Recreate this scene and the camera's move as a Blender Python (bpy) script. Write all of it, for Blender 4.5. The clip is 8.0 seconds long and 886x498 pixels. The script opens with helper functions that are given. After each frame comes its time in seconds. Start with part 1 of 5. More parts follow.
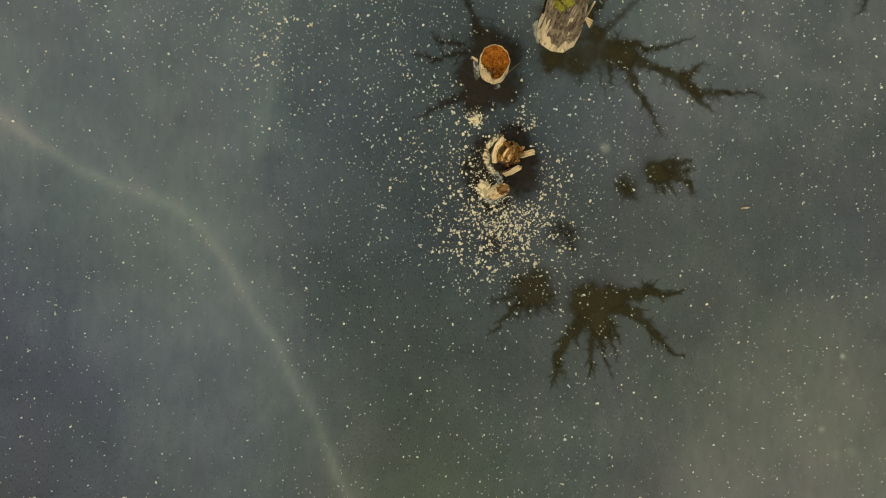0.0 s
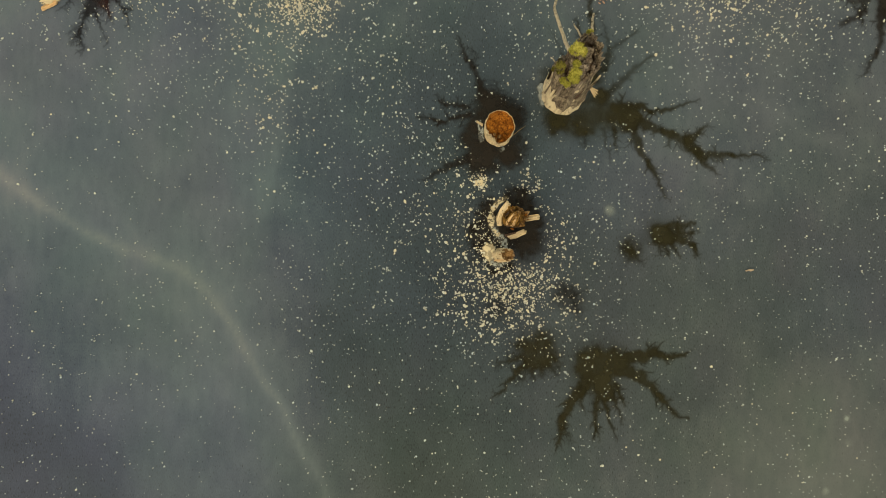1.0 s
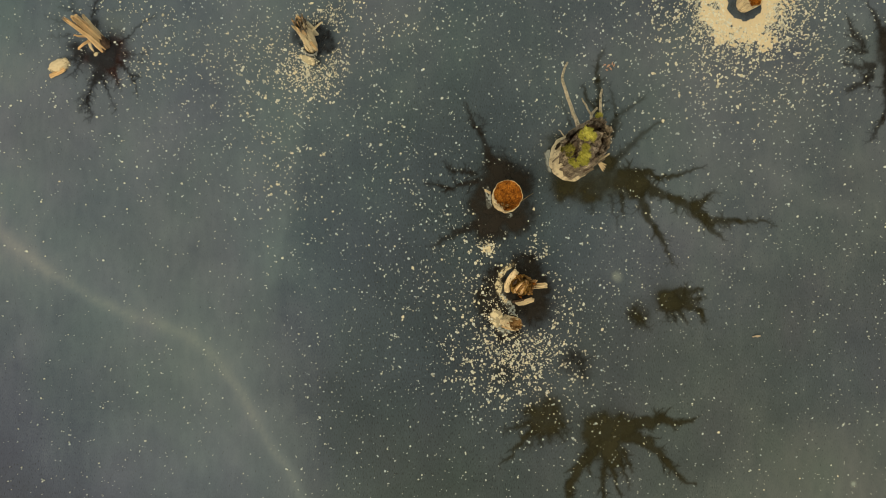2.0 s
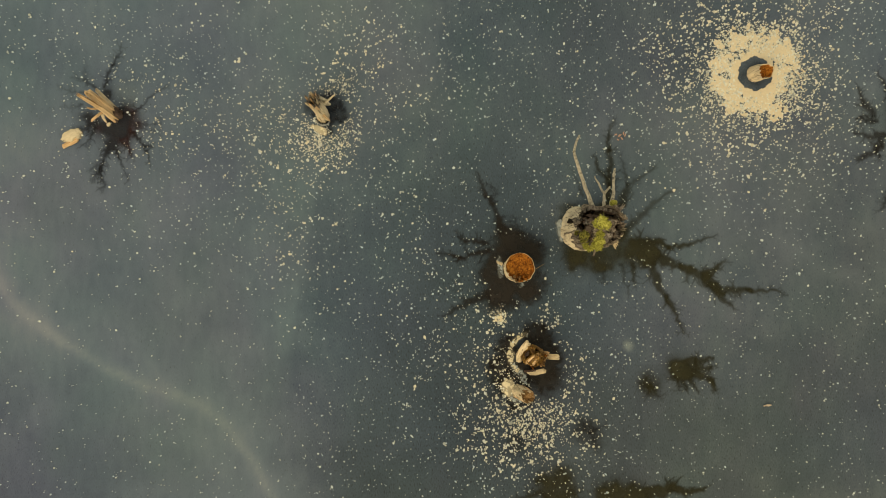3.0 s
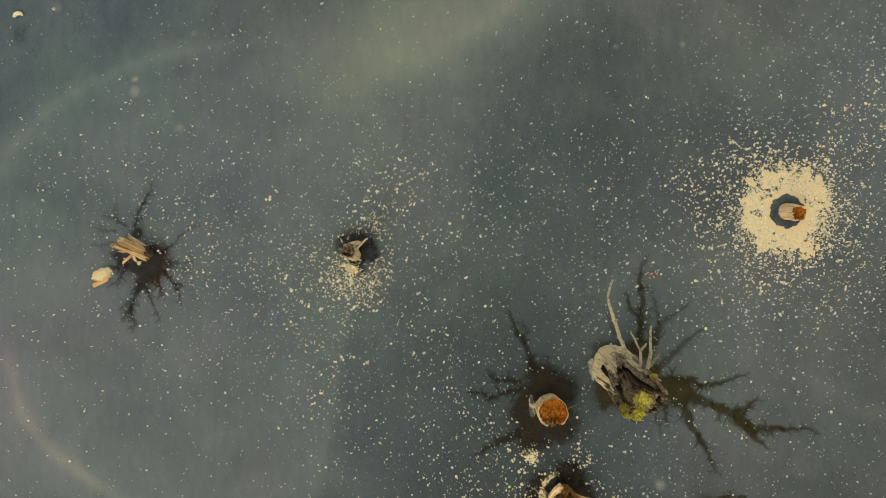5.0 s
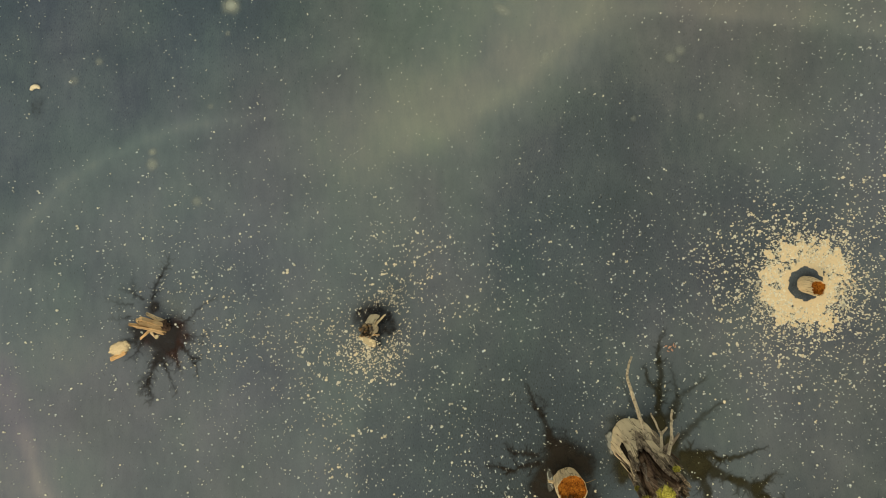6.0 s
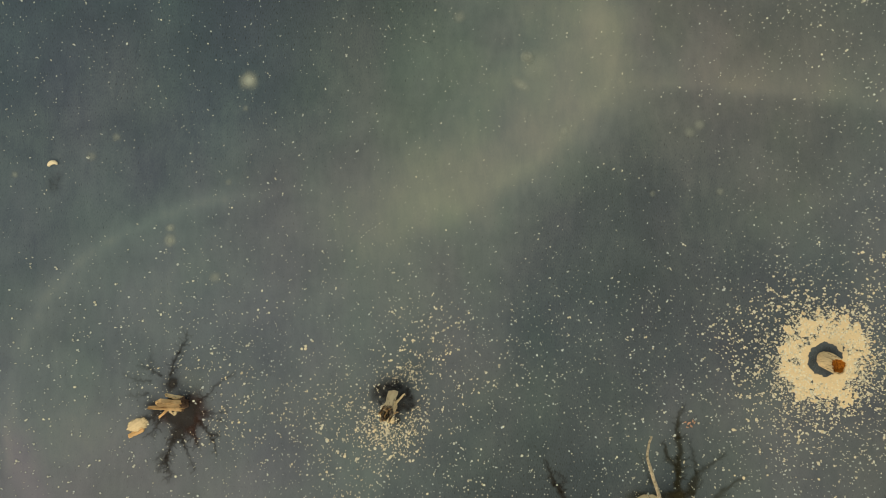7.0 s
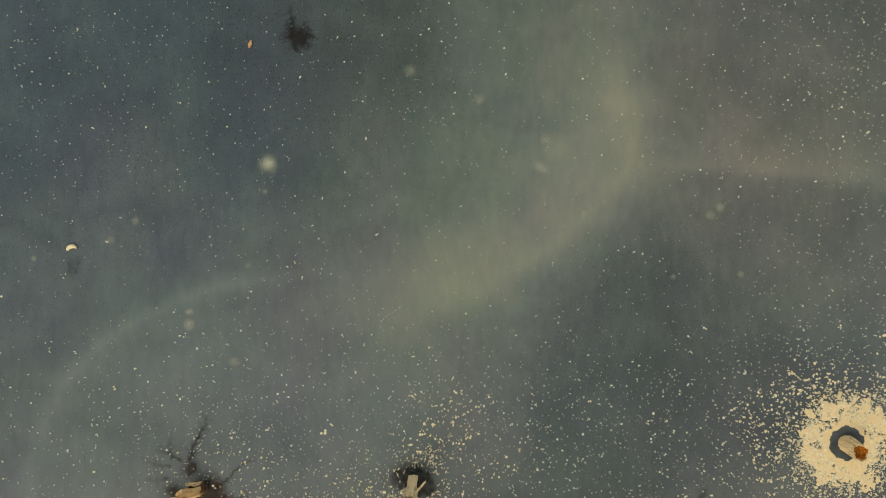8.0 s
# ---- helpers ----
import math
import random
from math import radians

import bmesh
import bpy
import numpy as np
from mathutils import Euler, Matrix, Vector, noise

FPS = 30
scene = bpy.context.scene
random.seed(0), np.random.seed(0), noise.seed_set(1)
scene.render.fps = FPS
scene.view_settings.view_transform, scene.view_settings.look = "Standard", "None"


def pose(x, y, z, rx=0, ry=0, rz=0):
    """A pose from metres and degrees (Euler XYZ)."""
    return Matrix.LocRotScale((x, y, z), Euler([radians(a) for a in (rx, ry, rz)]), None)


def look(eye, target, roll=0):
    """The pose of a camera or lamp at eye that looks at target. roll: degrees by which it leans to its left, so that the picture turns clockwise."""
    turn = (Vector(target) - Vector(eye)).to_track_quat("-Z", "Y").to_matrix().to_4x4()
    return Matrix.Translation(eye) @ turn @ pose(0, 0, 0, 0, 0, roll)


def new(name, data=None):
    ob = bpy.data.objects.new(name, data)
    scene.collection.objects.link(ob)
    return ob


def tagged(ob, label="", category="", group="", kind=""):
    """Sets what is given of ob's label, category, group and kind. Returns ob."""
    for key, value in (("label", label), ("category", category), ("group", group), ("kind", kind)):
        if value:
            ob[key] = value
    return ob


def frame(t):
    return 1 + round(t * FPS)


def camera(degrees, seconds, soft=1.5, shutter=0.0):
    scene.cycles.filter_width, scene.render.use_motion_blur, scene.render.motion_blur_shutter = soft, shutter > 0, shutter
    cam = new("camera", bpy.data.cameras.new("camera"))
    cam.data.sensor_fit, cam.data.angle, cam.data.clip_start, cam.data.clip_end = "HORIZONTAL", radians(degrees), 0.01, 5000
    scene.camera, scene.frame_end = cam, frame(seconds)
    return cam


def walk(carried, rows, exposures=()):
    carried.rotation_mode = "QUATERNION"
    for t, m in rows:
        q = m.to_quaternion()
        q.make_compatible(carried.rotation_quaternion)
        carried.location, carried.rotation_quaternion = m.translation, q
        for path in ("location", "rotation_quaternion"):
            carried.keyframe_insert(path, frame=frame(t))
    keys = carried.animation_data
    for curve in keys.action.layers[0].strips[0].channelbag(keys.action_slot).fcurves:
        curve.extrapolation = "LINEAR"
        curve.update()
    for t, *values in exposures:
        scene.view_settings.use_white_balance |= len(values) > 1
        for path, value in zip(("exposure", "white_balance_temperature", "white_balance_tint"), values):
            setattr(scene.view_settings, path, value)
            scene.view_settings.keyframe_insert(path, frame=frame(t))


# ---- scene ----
# The camera flies level over a frozen pond and looks straight down.
cam = camera(62.0, 8.0, soft=0.75)
PATH = [
    # seconds, x, y, z, turn about x, y and z in degrees
    (0, -0.0346, -0.1149, 6.5303, 0.998, -0.313, 0.031),
    (0.5, -0.0566, 0.1661, 6.5392, 0.954, -0.362, 0.024),
    (1, -0.0833, 0.4510, 6.5484, 0.905, -0.362, 0.001),
    (1.5, -0.1155, 0.7411, 6.5579, 0.876, -0.367, -0.033),
    (3, -0.2643, 1.6632, 6.6012, 0.899, -0.422, -0.092),
    (3.5, -0.3365, 1.9613, 6.6056, 0.939, -0.438, -0.088),
    (4, -0.4115, 2.2620, 6.6059, 0.948, -0.500, -0.087),
    (4.5, -0.4863, 2.5735, 6.6044, 0.982, -0.560, -0.077),
    (6, -0.7064, 3.5417, 6.5982, 1.036, -0.465, -0.103),
    (6.5, -0.7857, 3.8834, 6.5952, 0.955, -0.428, -0.141),
    (7, -0.8662, 4.2348, 6.5907, 0.898, -0.426, -0.133),
    (7.5, -0.9489, 4.6001, 6.5855, 0.864, -0.379, -0.143),
    (8, -1.0325, 4.9791, 6.5803, 0.917, -0.346, -0.175),
]
EXPOSURES = [(0, 0.13, 13200, 5), (4, 0.19, 13200, 5), (8, 0.18, 14000, 7)]
walk(cam, [(t, pose(x, y, z, rx, ry, rz)) for t, x, y, z, rx, ry, rz in PATH], EXPOSURES)

# ---- world and sun: a bright hazy winter sky ----
SUN_ELEVATION, SUN_FROM = 47.0, 215.0   # degrees; SUN_FROM counts clockwise from +y
world = bpy.data.worlds.new("winter_sky")
world.use_nodes = True
scene.world = world
sky = world.node_tree.nodes.new("ShaderNodeTexSky")
sky.sky_type, sky.sun_disc = "NISHITA", False
sky.sun_elevation, sky.sun_rotation = radians(SUN_ELEVATION), radians(SUN_FROM)
sky.dust_density, sky.air_density, sky.ozone_density = 6.0, 1.0, 1.0
back = world.node_tree.nodes["Background"]
back.inputs["Strength"].default_value = 0.15
# a thin even layer of cloud veils most of the blue
veil = world.node_tree.nodes.new("ShaderNodeMix")
veil.data_type = "RGBA"
veil.inputs[0].default_value, veil.inputs[7].default_value = 0.65, (4.2, 4.3, 3.9, 1)
world.node_tree.links.new(sky.outputs[0], veil.inputs[6])
world.node_tree.links.new(veil.outputs[2], back.inputs["Color"])
sun = new("sun", bpy.data.lights.new("sun", "SUN"))
sun.data.energy, sun.data.angle, sun.data.color = 0.30, radians(36), (1.0, 0.90, 0.70)
_az, _el = radians(SUN_FROM), radians(SUN_ELEVATION)
sun.matrix_world = look((20 * math.sin(_az) * math.cos(_el), 20 * math.cos(_az) * math.cos(_el), 20 * math.sin(_el)), (0, 0, 0))

# ---- noise fields ----
def value_noise(x, y, cell, seed):
    """Smooth noise in 0..1 on a lattice of that cell size."""
    table = np.random.default_rng(seed).random((256, 256))
    u, v = np.asarray(x) / cell, np.asarray(y) / cell
    i, j = np.floor(u).astype(int), np.floor(v).astype(int)
    a, b = u - i, v - j
    a, b = a * a * (3 - 2 * a), b * b * (3 - 2 * b)
    i0, i1, j0, j1 = i % 256, (i + 1) % 256, j % 256, (j + 1) % 256
    return (table[i0, j0] * (1 - a) + table[i1, j0] * a) * (1 - b) + (table[i0, j1] * (1 - a) + table[i1, j1] * a) * b


def fbm(x, y, cell, seed, octaves=4):
    total, weight = 0.0, 0.0
    for k in range(octaves):
        total = total + value_noise(x, y, cell / 2 ** k, seed + k) * 0.5 ** k
        weight += 0.5 ** k
    return total / weight


def smooth(a, b, v):
    s = np.clip((v - a) / (b - a), 0, 1)
    return s * s * (3 - 2 * s)


def along(x, y, points):
    """Distance to a polyline, the share of its length at the nearest place, and the side (positive: its left)."""
    best = np.full(np.shape(x), 1e9)
    share, side = np.zeros_like(best), np.zeros_like(best)
    pts = np.array(points, float)
    lengths = np.hypot(*np.diff(pts, axis=0).T)
    total, done = lengths.sum(), 0.0
    for (ax, ay), (bx, by), length in zip(pts[:-1], pts[1:], lengths):
        dx, dy = (bx - ax) / length, (by - ay) / length
        s = np.clip((x - ax) * dx + (y - ay) * dy, 0, length)
        d = np.hypot(x - ax - s * dx, y - ay - s * dy)
        near = d < best
        best = np.where(near, d, best)
        share = np.where(near, (done + s) / total, share)
        side = np.where(near, np.sign(dx * (y - ay) - dy * (x - ax)), side)
        done += length
    return best, share, side


# ---- materials ----
def material(name, rough=0.6, specular=0.4):
    m = bpy.data.materials.new(name)
    m.use_nodes = True
    n = m.node_tree.nodes
    b = n["Principled BSDF"]
    b.inputs["Roughness"].default_value = rough
    b.inputs["Specular IOR Level"].default_value = specular
    return m, m.node_tree, b


def tex(tree, kind, scale, stretch=(1, 1, 1), detail=6.0, rough=0.6, distort=0.0):
    """A noise (or wave, voronoi) texture in object space, stretched."""
    co = tree.nodes.new("ShaderNodeTexCoord")
    mp = tree.nodes.new("ShaderNodeMapping")
    mp.inputs["Scale"].default_value = stretch
    tree.links.new(co.outputs["Object"], mp.inputs["Vector"])
    t = tree.nodes.new(kind)
    t.inputs["Scale"].default_value = scale
    if kind == "ShaderNodeTexNoise":
        t.inputs["Detail"].default_value, t.inputs["Roughness"].default_value, t.inputs["Distortion"].default_value = detail, rough, distort
    tree.links.new(mp.outputs[0], t.inputs["Vector"])
    return t.outputs["Fac"] if kind == "ShaderNodeTexNoise" else t.outputs["Distance"]


def ramp(tree, fac, *stops):
    r = tree.nodes.new("ShaderNodeValToRGB")
    e = r.color_ramp.elements
    while len(e) < len(stops):
        e.new(0.5)
    for el, (p, c) in zip(e, stops):
        el.position, el.color = p, (*c, 1) if len(c) == 3 else c
    tree.links.new(fac, r.inputs[0])
    return r.outputs[0]


def mixed(tree, a, b, fac, blend="MIX"):
    m = tree.nodes.new("ShaderNodeMix")
    m.data_type, m.blend_type = "RGBA", blend
    for value, socket in ((fac, m.inputs[0]), (a, m.inputs[6]), (b, m.inputs[7])):
        if isinstance(value, (int, float)):
            socket.default_value = value
        elif isinstance(value, tuple):
            socket.default_value = (*value, 1)
        else:
            tree.links.new(value, socket)
    return m.outputs[2]


def calc(tree, op, a, b, clamp=False):
    m = tree.nodes.new("ShaderNodeMath")
    m.operation, m.use_clamp = op, clamp
    for value, socket in ((a, m.inputs[0]), (b, m.inputs[1])):
        if isinstance(value, (int, float)):
            socket.default_value = value
        else:
            tree.links.new(value, socket)
    return m.outputs[0]


def attribute(tree, name):
    a = tree.nodes.new("ShaderNodeAttribute")
    a.attribute_name = name
    return a.outputs["Fac"]


def bump(tree, bsdf, height, strength, distance):
    b = tree.nodes.new("ShaderNodeBump")
    b.inputs["Strength"].default_value, b.inputs["Distance"].default_value = strength, distance
    tree.links.new(height, b.inputs["Height"])
    tree.links.new(b.outputs[0], bsdf.inputs["Normal"])


def ice_material():
    m, t, b = material("grey_pond_ice", 0.38, 0.14)
    frost, silt = attribute(t, "frost"), attribute(t, "silt")
    cloud = tex(t, "ShaderNodeTexNoise", 1.6, (1, 1, 1), 5, 0.55, 0.4)
    grain = tex(t, "ShaderNodeTexNoise", 120, (1.0, 0.42, 1), 4, 0.75)
    fine = tex(t, "ShaderNodeTexNoise", 14, (1.0, 0.35, 1), 4, 0.6)
    f = calc(t, "ADD", frost, calc(t, "MULTIPLY", calc(t, "SUBTRACT", cloud, 0.5), 0.35))
    f = calc(t, "ADD", f, calc(t, "MULTIPLY", calc(t, "SUBTRACT", fine, 0.5), 0.22))
    # thin ice is grainy, cloudy ice smooth
    coarse = calc(t, "MAXIMUM", calc(t, "SUBTRACT", 0.95, calc(t, "MULTIPLY", frost, 1.35)), 0.22)
    f = calc(t, "ADD", f, calc(t, "MULTIPLY", calc(t, "SUBTRACT", grain, 0.5), coarse), True)
    clear = ramp(t, f, (0.0, (0.023, 0.043, 0.094)), (0.3, (0.053, 0.090, 0.182)), (0.55, (0.101, 0.163, 0.273)), (1.0, (0.225, 0.302, 0.400)))
    brown = ramp(t, f, (0.0, (0.026, 0.044, 0.058)), (0.3, (0.065, 0.098, 0.119)), (0.55, (0.123, 0.163, 0.193)), (1.0, (0.236, 0.298, 0.296)))
    water = mixed(t, clear, brown, silt)
    bloom = mixed(t, water, (0.78, 1.035, 0.88), 1.0, "MULTIPLY")
    haze = mixed(t, water, (1.14, 0.968, 1.08), 1.0, "MULTIPLY")
    tint = mixed(t, haze, bloom, calc(t, "ADD", calc(t, "MULTIPLY", attribute(t, "algae"), 0.5), 0.25, True))
    # short dark pores in the thinner ice
    pores = tex(t, "ShaderNodeTexNoise", 130, (1.0, 0.24, 1), 2, 0.55)
    pit = ramp(t, calc(t, "ADD", pores, calc(t, "MULTIPLY", frost, 0.27)), (0.39, (0.42,) * 3), (0.475, (1, 1, 1)))
    t.links.new(mixed(t, tint, pit, 1.0, "MULTIPLY"), b.inputs["Base Color"])
    t.links.new(ramp(t, fine, (0.3, (0.3,) * 3), (0.75, (0.5,) * 3)), b.inputs["Roughness"])
    bump(t, b, grain, 0.15, 0.002)
    return m


def clear_material(name, dark, light):
    """Wet clear ice over dark water; its feathered edge fades by the melt attribute."""
    m, t, b = material(name, 0.30, 0.16)
    spots = tex(t, "ShaderNodeTexNoise", 9, (1, 1, 1), 5, 0.6)
    grain = tex(t, "ShaderNodeTexNoise", 70, (1.0, 0.45, 1), 3, 0.7)
    c = mixed(t, dark, light, calc(t, "MULTIPLY", spots, grain))
    t.links.new(c, b.inputs["Base Color"])
    bump(t, b, grain, 0.1, 0.002)
    fade(t, b)
    return m


def fade(t, b):
    out = t.nodes["Material Output"]
    clear, mix = t.nodes.new("ShaderNodeBsdfTransparent"), t.nodes.new("ShaderNodeMixShader")
    t.links.new(attribute(t, "melt"), mix.inputs[0])
    t.links.new(clear.outputs[0], mix.inputs[1])
    t.links.new(b.outputs[0], mix.inputs[2])
    t.links.new(mix.outputs[0], out.inputs["Surface"])


def frost_veil_material(name, colour):
    """White frost and trapped air just under the surface, with a soft edge."""
    m, t, b = material(name, 0.6, 0.3)
    spots = tex(t, "ShaderNodeTexNoise", 40, (1, 1, 1), 5, 0.7)
    t.links.new(mixed(t, colour, tuple(0.7 * c for c in colour), spots), b.inputs["Base Color"])
    fade(t, b)
    return m


def snow_material(name, cool, warm, single=True):
    """White snow between two shades; single: each grain has its own."""
    m, t, b = material(name, 0.75, 0.25)
    g = tex(t, "ShaderNodeTexNoise", 60, (1, 1, 1), 4, 0.7)
    if single:
        geo = t.nodes.new("ShaderNodeNewGeometry")
        own = geo.outputs["Random Per Island"]
        c = mixed(t, cool, warm, calc(t, "FRACT", calc(t, "MULTIPLY", own, 7.3), 0.0))
        grey = ramp(t, own, (0.0, (0.50, 0.53, 0.56)), (0.4, (0.92, 0.92, 0.92)), (1.0, (1.0, 1.0, 1.0)))
        c = mixed(t, c, grey, 1.0, "MULTIPLY")
    else:
        c = ramp(t, g, (0.25, cool), (0.7, warm))
    t.links.new(c, b.inputs["Base Color"])
    bump(t, b, g, 0.2, 0.003)
    return m


def wood_material(name, pale, mid, dark, scale=1.0, rough=0.8, cracks=0.5):
    """Fibrous weathered wood with the grain along the object's z."""
    m, t, b = material(name, rough, 0.25)
    fibre = tex(t, "ShaderNodeTexNoise", 55 * scale, (1, 1, 0.07), 6, 0.65, 0.3)
    stain = tex(t, "ShaderNodeTexNoise", 7 * scale, (1, 1, 0.5), 5, 0.6)
    f = calc(t, "ADD", calc(t, "MULTIPLY", fibre, 0.6), calc(t, "MULTIPLY", stain, 0.4))
    c = ramp(t, f, (0.32, dark), (0.46, mid), (0.62, pale))
    line = ramp(t, fibre, (0.30, (1 - cracks,) * 3), (0.42, (1, 1, 1)))
    # long drying cracks along the grain
    split = tex(t, "ShaderNodeTexNoise", 13 * scale, (1, 1, 0.10), 3, 0.55, 0.6)
    gap = ramp(t, calc(t, "ABSOLUTE", calc(t, "SUBTRACT", split, 0.54), 0.0), (0.004, (1 - 0.95 * cracks,) * 3), (0.016, (1, 1, 1)))
    grey = ramp(t, tex(t, "ShaderNodeTexNoise", 5 * scale, (1, 1, 0.6), 4, 0.6, 0.5), (0.34, (0.80, 0.81, 0.84)), (0.50, (1, 1, 1)))
    c = mixed(t, mixed(t, c, gap, 1.0, "MULTIPLY"), grey, 1.0, "MULTIPLY")
    t.links.new(mixed(t, c, line, 1.0, "MULTIPLY"), b.inputs["Base Color"])
    bump(t, b, calc(t, "ADD", fibre, calc(t, "MULTIPLY", gap, 0.5)), 0.6, 0.006)
    return m


def rot_material(name, pale, mid, dark):
    """Crumbling end grain, brown with rot: fibres, dark pits and pale flecks."""
    m, t, b = material(name, 0.9, 0.15)
    crumb = tex(t, "ShaderNodeTexNoise", 120, (1, 0.45, 1), 6, 0.8, 0.8)
    patch = tex(t, "ShaderNodeTexNoise", 16, (1, 1, 1), 6, 0.65, 0.8)
    pits = tex(t, "ShaderNodeTexNoise", 42, (0.6, 1, 1), 4, 0.7, 1.2)
    f = calc(t, "ADD", calc(t, "MULTIPLY", crumb, 0.65), calc(t, "MULTIPLY", patch, 0.35))
    c = ramp(t, f, (0.37, dark), (0.47, mid), (0.56, pale), (0.70, tuple(min(1.0, 1.5 * v + 0.05) for v in pale)))
    hole = ramp(t, pits, (0.34, (0.18,) * 3), (0.46, (1.0,) * 3))
    t.links.new(mixed(t, c, hole, 1.0, "MULTIPLY"), b.inputs["Base Color"])
    bump(t, b, calc(t, "ADD", crumb, pits), 0.9, 0.012)
    return m


def bark_material():
    """Grey weathered outer wood: long streaks at two scales and a net of dark cracks."""
    m, t, b = material("cracked_grey_bark", 0.9, 0.15)
    streak = tex(t, "ShaderNodeTexNoise", 34, (1, 1, 0.10), 5, 0.65, 0.5)
    fine = tex(t, "ShaderNodeTexNoise", 140, (1, 1, 0.10), 4, 0.7, 0.3)
    stain = tex(t, "ShaderNodeTexNoise", 6, (1, 1, 0.7), 5, 0.6, 0.6)
    net = tex(t, "ShaderNodeTexNoise", 16, (1, 1, 0.4), 3, 0.6, 2.0)
    f = calc(t, "ADD", calc(t, "MULTIPLY", streak, 0.40), calc(t, "ADD", calc(t, "MULTIPLY", fine, 0.25), calc(t, "MULTIPLY", stain, 0.35)))
    c = ramp(t, f, (0.37, (0.022, 0.018, 0.019)), (0.455, (0.12, 0.105, 0.105)), (0.53, (0.32, 0.295, 0.275)), (0.63, (0.62, 0.57, 0.50)))
    gap = calc(t, "ABSOLUTE", calc(t, "SUBTRACT", net, 0.5), 0.0)
    line = ramp(t, gap, (0.004, (0.12,) * 3), (0.022, (1, 1, 1)))
    t.links.new(mixed(t, c, line, 1.0, "MULTIPLY"), b.inputs["Base Color"])
    bump(t, b, calc(t, "ADD", streak, calc(t, "MULTIPLY", line, 0.4)), 0.8, 0.012)
    return m


ICE = ice_material()
BARK = bark_material()
MELT_BLACK = clear_material("wet_black_ice", (0.011, 0.016, 0.030), (0.036, 0.046, 0.068))
MELT_OLIVE = clear_material("clear_ice_over_silt", (0.0175, 0.0195, 0.0130), (0.052, 0.055, 0.033))
MELT_BROWN = clear_material("clear_ice_over_peat", (0.0125, 0.0125, 0.0145), (0.034, 0.033, 0.036))
MELT_PEAT = clear_material("clear_ice_over_red_peat", (0.036, 0.010, 0.010), (0.078, 0.024, 0.022))
VEIL = frost_veil_material("trapped_white_air", (0.38, 0.52, 0.62))
ICE_WHITE = frost_veil_material("blue_white_rime", (0.34, 0.42, 0.50))
ICE_DIM = frost_veil_material("thin_grey_rime", (0.19, 0.25, 0.31))
POWDER = frost_veil_material("powder_snow", (0.80, 0.77, 0.66))
SNOW = snow_material("frosty_snow_grains", (0.48, 0.65, 0.84), (0.68, 0.77, 0.80))
SNOW_CRUMB = snow_material("coarse_snow_grains", (0.58, 0.68, 0.76), (0.73, 0.74, 0.69))
FLAKE = snow_material("flaky_snow", (0.60, 0.64, 0.64), (0.76, 0.77, 0.73), False)
SNOW_HEAP = snow_material("packed_snow", (0.58, 0.54, 0.465), (0.665, 0.625, 0.545), False)
PALE_WOOD = wood_material("bleached_wood", (0.80, 0.73, 0.62), (0.68, 0.60, 0.49), (0.20, 0.15, 0.115), 1.0, 0.8, 0.75)
WARM_WOOD = wood_material("split_yellow_wood", (0.84, 0.67, 0.50), (0.68, 0.49, 0.33), (0.22, 0.12, 0.07), 1.1, 0.8, 0.7)
GREY_WOOD = wood_material("weathered_grey_wood", (0.46, 0.43, 0.43), (0.215, 0.195, 0.195), (0.04, 0.036, 0.042), 0.8, 0.9, 0.85)
FOOT_WOOD = wood_material("creviced_bleached_wood", (0.80, 0.76, 0.67), (0.70, 0.66, 0.58), (0.15, 0.125, 0.11), 0.7, 0.85, 0.8)
TWIG_WOOD = rot_material("mottled_grey_twig", (0.66, 0.65, 0.62), (0.46, 0.45, 0.43), (0.06, 0.058, 0.056))
ROT = rot_material("brown_rotten_wood", (0.56, 0.235, 0.060), (0.25, 0.080, 0.020), (0.028, 0.010, 0.006))
PALE_ROT = rot_material("crumbling_tan_wood", (0.48, 0.33, 0.20), (0.27, 0.15, 0.075), (0.08, 0.04, 0.02))
CORE_WOOD = rot_material("olive_brown_broken_wood", (0.52, 0.34, 0.15), (0.24, 0.135, 0.050), (0.030, 0.018, 0.010))
# near-black colour that paints the shade inside the mossy stump's split
SPLIT_SHADE = rot_material("split_shade_black", (0.030, 0.024, 0.022), (0.014, 0.011, 0.010), (0.006, 0.005, 0.005))
DARK_ROT = rot_material("black_hollow_wood", (0.20, 0.15, 0.145), (0.075, 0.05, 0.05), (0.02, 0.014, 0.014))
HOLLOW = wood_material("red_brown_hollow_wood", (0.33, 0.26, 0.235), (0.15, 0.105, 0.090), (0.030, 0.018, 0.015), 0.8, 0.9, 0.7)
CREVICE = rot_material("creviced_grey_wood", (0.44, 0.42, 0.43), (0.16, 0.145, 0.15), (0.02, 0.017, 0.016))


def moss_material(name, deep, mid, bright):
    m, t, b = material(name, 0.9, 0.15)
    g = tex(t, "ShaderNodeTexNoise", 30, (1, 1, 1), 5, 0.7)
    geo = t.nodes.new("ShaderNodeNewGeometry")
    f = calc(t, "ADD", calc(t, "MULTIPLY", g, 0.65), calc(t, "MULTIPLY", geo.outputs["Random Per Island"], 0.35))
    t.links.new(ramp(t, f, (0.25, deep), (0.48, mid), (0.78, bright)), b.inputs["Base Color"])
    return m


MOSS = moss_material("yellow_green_moss", (0.12, 0.14, 0.04), (0.36, 0.40, 0.115), (0.64, 0.64, 0.23))
MOSS_DULL = moss_material("olive_moss", (0.04, 0.045, 0.02), (0.15, 0.16, 0.055), (0.42, 0.42, 0.14))


